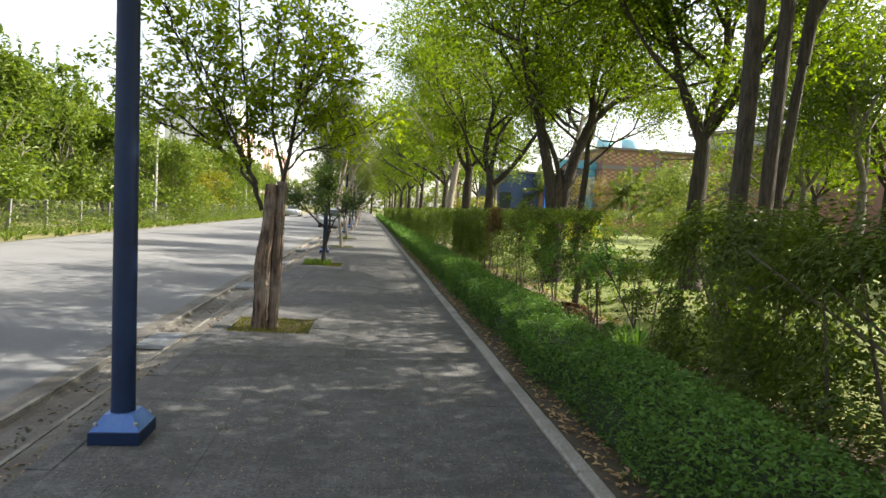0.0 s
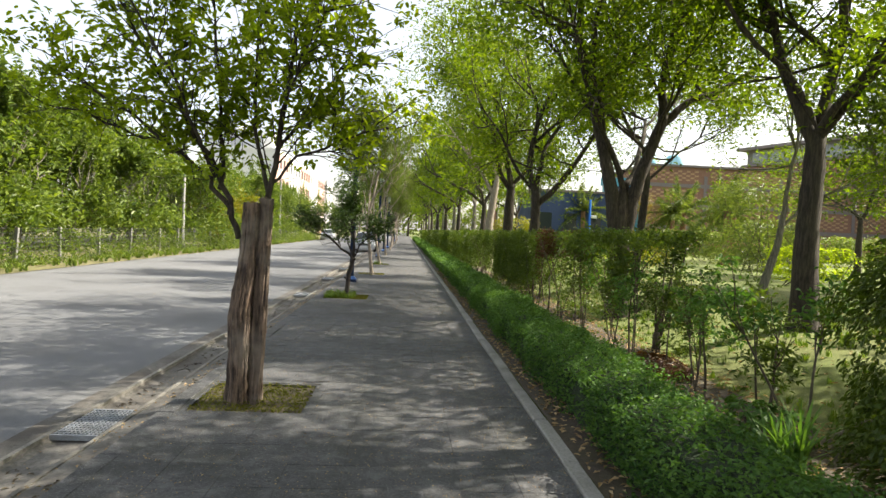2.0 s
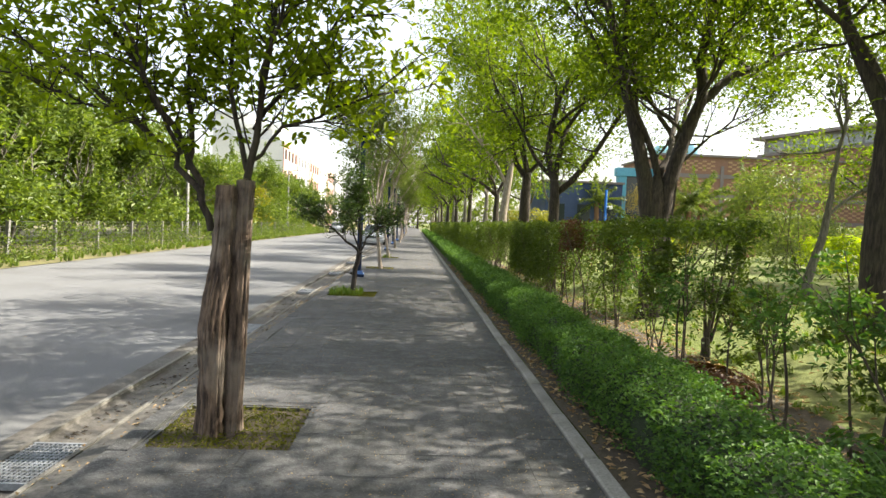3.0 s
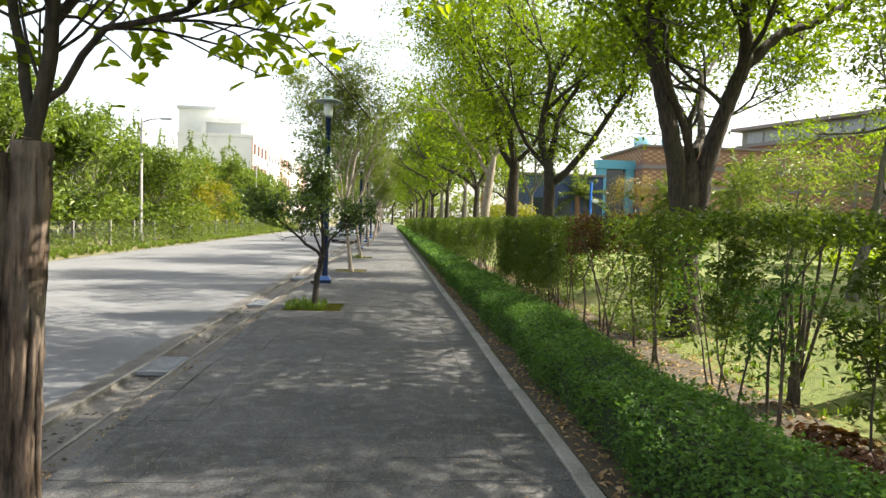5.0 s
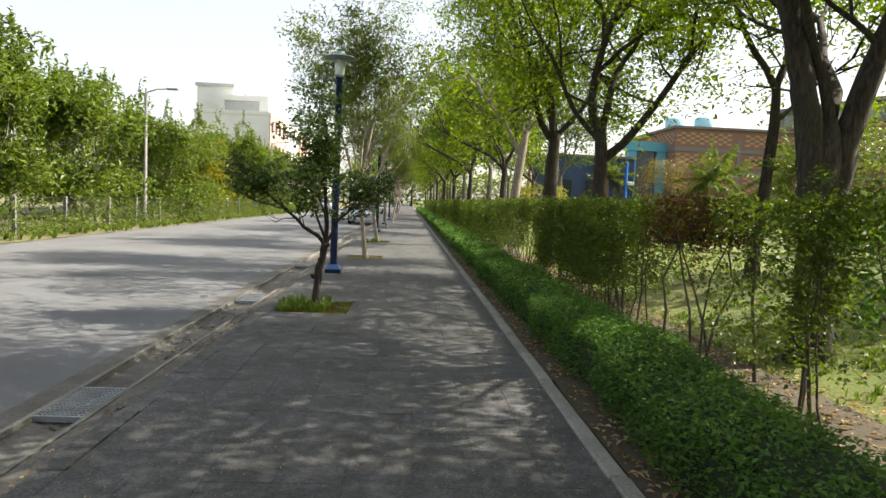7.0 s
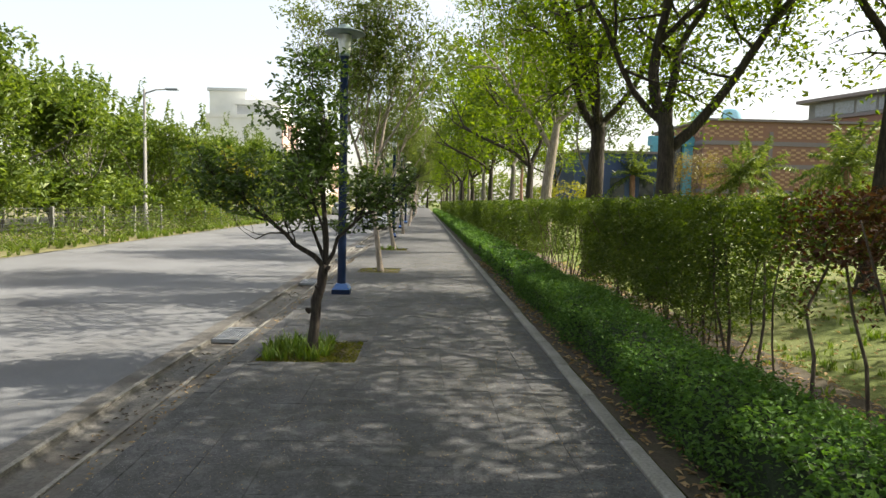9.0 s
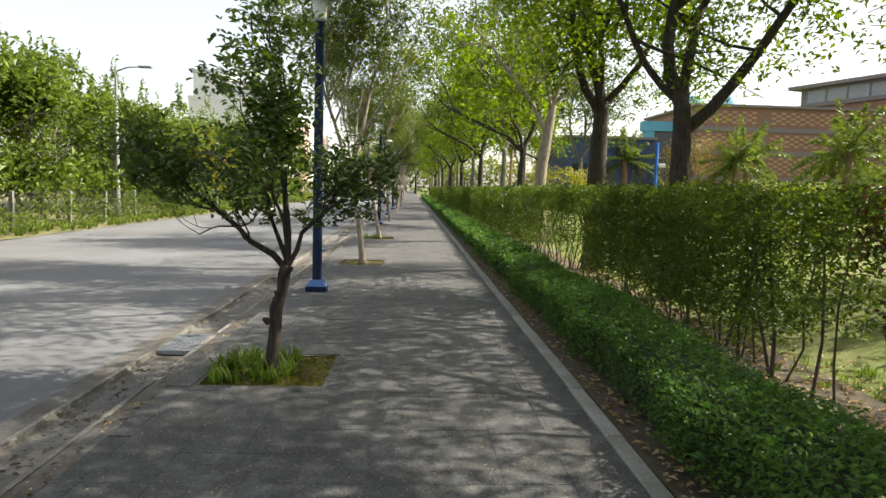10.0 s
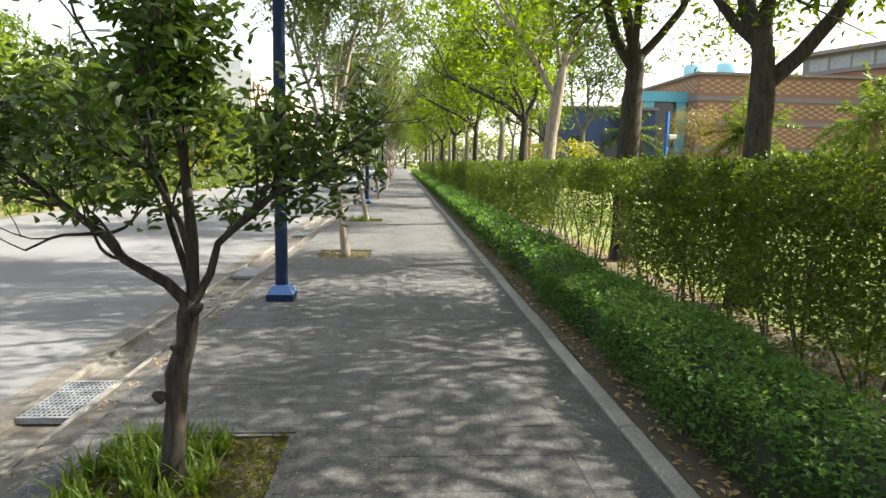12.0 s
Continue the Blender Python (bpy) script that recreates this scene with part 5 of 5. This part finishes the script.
brick_house()
portal = thing("teal_entrance", Matrix.Translation((22.4, 75.0, 0.3)), "teal painted entrance frame beside the brick building", "entrance")
box("pillar", 0, 0.9, 0, 0.9, 0, 7.2, TEAL, portal)
box("pillar", 3.0, 3.9, 0, 0.9, 0, 7.2, TEAL, portal)
box("beam", -0.2, 4.0, -0.1, 1.0, 7.2, 8.1, TEAL, portal)
box("door_leaf", 0.9, 3.0, 0.4, 0.5, 0, 7.2, GLASS, portal, "dark glass front")
navy = thing("navy_building", Matrix.Translation((12.8, 66.0, 0.3)), "dark blue flat-roofed building among the trees", "building")
box("wall", 0, 7.2, 0, 9, 0, 5.6, WALL_NAVY, navy)
box("roof", -0.15, 7.35, -0.15, 9.15, 5.6, 5.8, BAND, navy)
for x in (1.2, 3.6, 6.0):
    wdw = box("window", x - 0.6, x + 0.6, -0.03, 0.0, 2.0, 3.6, GLASS, navy)
    box("sill", x - 0.7, x + 0.7, -0.12, -0.03, 1.88, 1.998, BAND, wdw)
hall = thing("clerestory_hall", Matrix.Translation((47.0, 92.0, 0.3)) @ Matrix.Rotation(radians(-70), 4, "Z"), "long hall with a grey band of high windows", "building")
box("wall", 0, 60, 0, 16, 0, 12.3, BRICK_B, hall)
box("clerestory", 0.3, 60, 0.3, 15.7, 12.3, 14.2, POST, hall, "grey window band")
for x in np.arange(1.2, 58, 2.6):
    box("window", x, x + 2.3, 0.26, 0.298, 12.55, 13.95, STEEL, hall)
box("roof", -0.6, 61, -0.9, 16.6, 14.2, 14.6, BAND, hall)
box("ledge", -0.2, 60.2, -0.35, -0.002, 12.0, 12.3, BAND, hall)

# ---- far side of the street ----


def bank_tree(seed, high, material, count=8800, size=0.28):
    g = np.random.default_rng(seed)
    t = thing("roadside_tree", Matrix.Translation((-14, 20, -0.1)), "dense leafy tree in the wild belt beyond the fence", "tree", "trees beyond the road")
    out, tips = [], []
    for q in range(4):
        a = g.uniform(0, 6.3)
        grow(g, (0.3 * math.cos(a), 0.3 * math.sin(a), 0), (0.35 * math.cos(a), 0.35 * math.sin(a), 1), high * 0.36, 0.09, 3, out, tips, 0.75, 0.2, (2, 4), 0.68, 0.14)
    boughs("trunk", out, GREY_BARK, t, 6, 0.01, 3, 1)
    t_all = np.concatenate(tips)
    n = 56  # billows of foliage, leafy on their upper shell
    knots = t_all[g.integers(0, len(t_all), n)]
    knots[:, 2] *= 0.88 * high / knots[:, 2].max()
    skirt = g.integers(0, n, 34)
    knots = np.concatenate([knots, knots[skirt] * np.array([1.1, 1.1, 0.36])])
    ball = g.uniform(0.55, 1.05, len(knots)) * (0.85 + 0.5 * (knots[:, 2] < 0.6 * high))
    k = g.integers(0, len(knots), count)
    way = g.normal(size=(count, 3))
    way[:, 2] = np.abs(way[:, 2]) * 1.1 - 0.45
    way /= np.linalg.norm(way, axis=1)[:, None]
    at = knots[k] + way * (ball[k] * g.uniform(0.6, 1.08, count))[:, None]
    plume = g.integers(0, 56, 34)  # thin shoots that stand above the billows
    wisp = knots[plume][:, None] + np.array([0, 0, 1.0]) * (ball[plume] * 0.6)[:, None, None] + np.cumsum(g.normal(size=(34, 14, 3)) * 0.035 + np.array([0, 0, 0.075]), axis=1)
    at = np.concatenate([at, wisp.reshape(-1, 3)])
    at = at[at[:, 2] > 0.05]
    foliage("crown", at, size, size * 0.42, material, t, seed, 0.35, 0.3)
    return t


bank = [bank_tree(501, 8.2, LEAF_BANK), bank_tree(502, 7.4, LEAF_BANK), bank_tree(503, 8.0, LEAF_BANK), bank_tree(504, 5.6, LEAF_GOLD, 7500)]
bank[0].matrix_basis = pose(-14.6, 22.5, -0.1)
bank[1].matrix_basis = pose(-14.0, 28.0, -0.1)
bank[2].matrix_basis = pose(-16.5, 33.0, -0.1)
bank[3].matrix_basis = pose(-14.5, 57.5, -0.1)
g = np.random.default_rng(77)
for i, y in enumerate(np.arange(10, 98, 4.9)):
    for row, x in enumerate((-13.8, -17.8)):
        kind = 3 if (54 < y < 60 and row == 0) else int(g.integers(0, 3))
        if y > 62 and row == 1:
            kind = 1
        c = copy_thing(bank[kind], pose(x + g.normal() * 0.5, y + g.normal() * 0.7 + row * 1.6, -0.1, 0, 0, g.uniform(0, 360)))
        q = g.uniform(0.82, 1.08) * (1.0 if row else 0.88) * (1.04 if 24 < y < 37 else 1.0)
        c.scale = (q, q, q * g.uniform(0.9, 1.08))
weeds = thing("roadside_weeds", Matrix.Identity(4), "tangled weeds and low bushes along the fence", "weeds", kind="stuff")
n = 24000
wy = g.uniform(8, 95, n)
wx = -11.5 + g.normal(size=n) * 0.5
wh = 1.2 * (0.72 + 0.35 * np.sin(0.9 * wy) + 0.25 * np.sin(2.3 * wy)) * g.uniform(size=n) ** 0.8
foliage("weed_leaves", np.column_stack([wx, wy, -0.08 + np.abs(wh)]), 0.15, 0.05, LEAF_BANK, weeds, 78, 0.3)
blade(weeds, g, np.column_stack([g.uniform(-11.6, -10.4, 9000), g.uniform(10, 90, 9000), np.full(9000, -0.12)]), 0.28, 0.03, "verge_grass", LEAF_BANK)

fence = thing("wire_fence", Matrix.Translation((-11.5, 0, -0.1)), "wire mesh fence on grey posts half hidden in weeds", "fence")
post_mesh = raw("post", *box_data(-0.05, 0.05, -0.05, 0.05, 0, 1.25, 0.012), POST)
for y in np.arange(14, 80, 2.9):
    piece("post", post_mesh, fence, m=pose(g.normal() * 0.03, y + g.normal() * 0.1, 0, g.normal() * 1.5, g.normal() * 1.5, 0))
wires = []
for z in np.arange(0.15, 1.2, 0.15):
    wires.append(box_data(-0.004, 0.004, 14, 80, z - 0.004, z + 0.004))
for y in np.arange(14, 80, 0.15):
    wires.append(box_data(-0.003, 0.003, y - 0.003, y + 0.003, 0.1, 1.2))
piece("mesh", raw("mesh", *join(wires), DARK), fence)


def mast(y):
    p = thing("road_light", Matrix.Translation((-12.0, y, -0.1)), "pale road light mast with a single arm", "street lamp", "road light masts")
    piece("mast", raw("mast", *lathe_data([(0.13, 0), (0.13, 0.5), (0.09, 0.55), (0.055, 6.4), (0, 6.42)], 12), POST, True), p)
    tube("arm", [(0, 0, 6.2), (0.5, 0, 6.38), (1.0, 0, 6.42)], [0.035, 0.03, 0.03], POST, p, sides=6)
    box("light_head", 0.95, 1.5, -0.11, 0.11, 6.38, 6.47, STEEL, p, bevel=0.03)
    return p


m1 = mast(42.5)
copy_thing(m1, pose(-12.0, 71.0, -0.1))


def block(name, m, w, d, storeys, tall, wall_material, label, bays, trim_material=None):
    """A house of several storeys with real window recesses in its two seen faces, and a roof line."""
    h = thing(name, m, label, "building")
    H = storeys * tall
    box("wall", 0.16, w - 0.16, 0.16, d - 0.16, 0, H, trim_material or WALL_GREY, h)
    box("parapet", -0.08, w + 0.08, -0.08, d + 0.08, H, H + 0.5, WALL_WHITE, h)
    bw = w / bays
    skin, frames = [], []
    pane = raw("pane", *box_data(-bw * 0.27, bw * 0.27, -0.02, 0.0, -tall * 0.24, tall * 0.24), GLASS)
    sill = raw("sill", *box_data(-bw * 0.31, bw * 0.31, -0.26, -0.14, -tall * 0.29, -tall * 0.25), WALL_WHITE)
    for s in range(storeys):
        z = s * tall
        skin.append(box_data(0, w, 0, 0.158, z, z + 0.24 * tall))
        skin.append(box_data(0, w, 0, 0.158, z + 0.78 * tall, z + tall))
        for b in range(bays):
            x = b * bw
            skin.append(box_data(x, x + 0.2 * bw, 0, 0.158, z + 0.24 * tall, z + 0.78 * tall))
            skin.append(box_data(x + 0.8 * bw, x + bw, 0, 0.158, z + 0.24 * tall, z + 0.78 * tall))
            wd = piece("window", pane, h, m=Matrix.Translation((x + bw / 2, 0.155, z + 0.51 * tall)))
            piece("sill", sill, wd)
    piece("facade", raw("facade", *join(skin), wall_material), h)
    box("end_skin", 0.0, 0.158, 0.16, d, 0, H, WALL_WHITE, h)
    box("side_skin", w - 0.158, w, 0.16, d, 0, H, wall_material, h)
    return h


tower = thing("white_apartment_block", pose(-42.8, 146, -0.1), "tall pale apartment block above the trees", "building")
box("wall", 0, 7.2, 0, 14, 0, 23.0, WALL_WHITE, tower)
box("cornice", -0.35, 7.55, -0.35, 14.35, 23.0, 23.6, WALL_GREY, tower)
box("stair_house", 7.2, 9.6, 2, 9, 0, 21.4, WALL_WHITE, tower)
grey_block = thing("grey_apartment_block", pose(-36.2, 140, -0.1), "white apartment block with a large grey recessed panel", "building")
box("wall", 0, 7.6, 0.6, 10, 0, 19.6, WALL_GREY, grey_block, "grey recessed front")
box("pier", -0.5, 0.4, 0.0, 10, 0, 19.6, WALL_WHITE, grey_block)
box("pier", 7.2, 9.0, 0.0, 10, 0, 19.6, WALL_WHITE, grey_block)
box("parapet", -0.5, 9.0, -0.1, 10.1, 19.6, 20.6, WALL_WHITE, grey_block)
for z in (4.0, 8.0, 12.0, 16.0):
    box("ledge", 0.4, 7.2, 0.35, 0.598, z, z + 0.35, WALL_WHITE, grey_block)
for y, mat_, st in ((108, WALL_PINK, 4), (120.5, WALL_WHITE, 4), (133, WALL_PINK, 4), (145.5, WALL_WHITE, 4), (158, WALL_PINK, 4), (175, WALL_WHITE, 4)):
    block("street_house", pose(-20.0, y, -0.1, 0, 0, 90), 11.5, 11, st, 3.3, mat_, "terracotta and white street house with balconies" if mat_ is WALL_PINK else "white rendered street house in a row", 4)

# ---- parked car ----


def car(m):
    c = thing("parked_car", m, "silver saloon car parked at the kerb, facing the walker", "car")
    xs = [0.0, 0.06, 0.5, 1.0, 1.45, 2.1, 2.7, 3.3, 3.8, 4.25, 4.4]
    hood = [0.62, 0.72, 0.82, 0.90, 0.95, 0.97, 0.98, 0.98, 0.98, 0.94, 0.80]
    half = [0.70, 0.80, 0.85, 0.86, 0.865, 0.87, 0.87, 0.865, 0.86, 0.82, 0.76]
    v = []
    for y, z, w in zip(xs, hood, half):
        v += [(-w * 0.93, y, 0.22), (-w, y, 0.45), (-w * 0.99, y, z * 0.86), (-w * 0.86, y, z), (w * 0.86, y, z), (w * 0.99, y, z * 0.86), (w, y, 0.45), (w * 0.93, y, 0.22)]
    f = [(i * 8 + j, i * 8 + (j + 1) % 8, i * 8 + 8 + (j + 1) % 8, i * 8 + 8 + j) for i in range(len(xs) - 1) for j in range(8)]
    e = (len(xs) - 1) * 8
    f += [(7, 6, 1, 0), (6, 5, 2, 1), (5, 4, 3, 2), (e, e + 1, e + 6, e + 7), (e + 1, e + 2, e + 5, e + 6), (e + 2, e + 3, e + 4, e + 5)]
    piece("body", raw("body", np.array(v), np.array(f), CAR_PAINT, True), c)
    cab = [(1.10, 0.92, 0.74), (1.75, 1.36, 0.60), (2.1, 1.44, 0.60), (2.9, 1.43, 0.60), (3.3, 1.35, 0.60), (3.95, 0.97, 0.72)]
    v = []
    for y, z, w in cab:
        v += [(-0.80 if z > 1 else -w, y, 0.93), (-w, y, z - 0.03), (-w + 0.08, y, z), (w - 0.08, y, z), (w, y, z - 0.03), (0.80 if z > 1 else w, y, 0.93)]
    f = [(i * 6 + j, i * 6 + j + 1, i * 6 + 7 + j, i * 6 + 6 + j) for i in range(len(cab) - 1) for j in range(5)]
    piece("cabin", raw("cabin", np.array(v), np.array(f), GLASS), c, "dark glazed cabin")
    roof_v = [(-0.56, 1.78, 1.385), (0.56, 1.78, 1.385), (0.57, 2.1, 1.455), (-0.57, 2.1, 1.455), (0.57, 2.9, 1.447), (-0.57, 2.9, 1.447), (0.56, 3.3, 1.365), (-0.56, 3.3, 1.365)]
    piece("roof", raw("roof", np.array(roof_v), np.array([(0, 1, 2, 3), (3, 2, 4, 5), (5, 4, 6, 7)]), CAR_PAINT), c)
    tyre = raw("tyre", *lathe_data([(0.19, -0.09), (0.30, -0.10), (0.315, -0.06), (0.315, 0.06), (0.30, 0.10), (0.19, 0.09)], 20), RUBBER, True)
    rim = raw("rim", *lathe_data([(0.0, 0.07), (0.06, 0.075), (0.18, 0.05), (0.195, 0.085), (0.195, -0.08), (0, -0.08)], 16), STEEL, True)
    for x in (-0.80, 0.80):
        for y in (0.80, 3.50):
            w = piece("wheel", tyre, c, m=pose(x, y, 0.315, 0, 90 if x > 0 else -90, 0))
            piece("rim", rim, w)
    for x in (-0.62, 0.62):
        box("headlight", x - 0.16, x + 0.16, -0.035, 0.10, 0.56, 0.70, LENS, c, "clear headlight", 0.02)
    box("grille", -0.38, 0.38, -0.03, 0.05, 0.50, 0.64, DARK, c, bevel=0.01)
    box("bumper", -0.76, 0.76, -0.07, 0.10, 0.26, 0.44, CAR_PAINT, c, bevel=0.03)
    box("number_plate", -0.24, 0.24, -0.085, -0.07, 0.33, 0.43, WALL_WHITE, c)
    for x in (-0.93, 0.93):
        box("mirror", x - 0.09, x + 0.09, 1.28, 1.40, 0.93, 1.06, CAR_PAINT, c, bevel=0.02)
    return c


car_one = car(pose(-2.3, 52.0, -0.15, 0, 0, 0))
copy_thing(car_one, pose(-9.2, 92, -0.15, 0, 0, 180))
copy_thing(car_one, pose(-3.2, 84, -0.15, 0, 0, 0))

# ---- paving, last ----
pavement = thing("pavement", Matrix.Identity(4), "dark grey concrete paver footpath, worn and mossy", "pavement", kind="structure")
X0, X1 = KERB_L + 0.105, KERB_R - 0.004
COLS, PITCH = 8, 0.3855
W = (X1 - X0) / COLS
bed_parts = []
y_cut = -4.0
for x0, x1, y0, y1 in PITS + [(0, 0, FAR * 3, FAR * 3)]:
    bed_parts.append(box_data(X0, X1, y_cut, y0 - 0.032, -0.2, -0.003))
    if x1 > x0:
        bed_parts.append(box_data(X0, x0 - 0.032, y0 - 0.032, y1 + 0.032, -0.2, -0.003))
        bed_parts.append(box_data(x1 + 0.032, X1, y0 - 0.032, y1 + 0.032, -0.2, -0.003))
    y_cut = y1 + 0.032
piece("bedding", raw("bedding", *join(bed_parts), JOINT), pavement)


def paver_data(x0, x1, y0, y1, z):
    return box_data(x0 + 0.001, x1 - 0.001, y0 + 0.001, y1 - 0.001, -0.03, z, 0.0012)


def clip(x0, x1, y0, y1):
    """The parts of a paver that the tree pits leave."""
    for a0, a1, b0, b1 in PITS:
        a0, a1, b0, b1 = a0 - 0.034, a1 + 0.034, b0 - 0.034, b1 + 0.034
        if x0 < a1 and x1 > a0 and y0 < b1 and y1 > b0:
            rest = [(x0, a0, y0, y1), (a1, x1, y0, y1), (max(x0, a0), min(x1, a1), y0, b0), (max(x0, a0), min(x1, a1), b1, y1)]
            return [q for q in rest if q[1] - q[0] > 0.03 and q[3] - q[2] > 0.03]
    return [(x0, x1, y0, y1)]


plain = raw("paver", *paver_data(0, W, 0, PITCH, 0.0), PAVER)
g = np.random.default_rng(90)
rest = []
y, singles = 0.4, 0
while y < 62:
    for c in range(COLS):
        x = X0 + c * W
        cuts = clip(x, x + W, y, y + PITCH)
        whole = len(cuts) == 1 and abs(cuts[0][1] - cuts[0][0] - W) < 1e-6 and abs(cuts[0][3] - cuts[0][2] - PITCH) < 1e-6
        z = g.normal() * 0.0008
        if whole and 3.4 < y < 18.6 and singles < 300:
            piece("paver", plain, pavement, m=pose(x, y, z, g.normal() * 0.08, g.normal() * 0.08, 0))
            singles += 1
        else:
            for q in cuts:
                rest.append(paver_data(*q, z))
    y += PITCH
tagged(piece("far_pavers", raw("far_pavers", *join(rest), PAVER), pavement), kind="stuff")
box("far_slab", X0, X1, y, 400, -0.05, 0.0, PAVER, pavement)

# pale flakes and crumbs blown over the paving
crumbs = thing("pavement_litter", Matrix.Identity(4), "small pale leaf flakes strewn over the paving", "litter", kind="stuff")
g = np.random.default_rng(97)
n = 5200
fx = np.where(g.random(n) < 0.4, g.normal(1.45, 0.4, n).clip(-1.1, 1.8), g.uniform(-1.1, 1.8, n))
fy = np.where(g.random(n) < 0.7, g.uniform(3, 20, n), g.uniform(20, 34, n))
free = ~np.any([(fx > a - 0.03) & (fx < b + 0.03) & (fy > c - 0.03) & (fy < d + 0.03) for a, b, c, d in PITS], axis=0)
foliage("flakes", np.column_stack([fx, fy, np.full(n, 0.005)])[free], 0.014, 0.008, LITTER, crumbs, 98, 3.0)
n = 900
foliage("leaves", np.column_stack([g.normal(-1.42, 0.07, n).clip(-1.58, -1.31), g.uniform(3, 32, n), np.full(n, -0.088)]), 0.035, 0.016, LITTER, crumbs, 99, 2.0, label="dry leaves caught below the kerb")
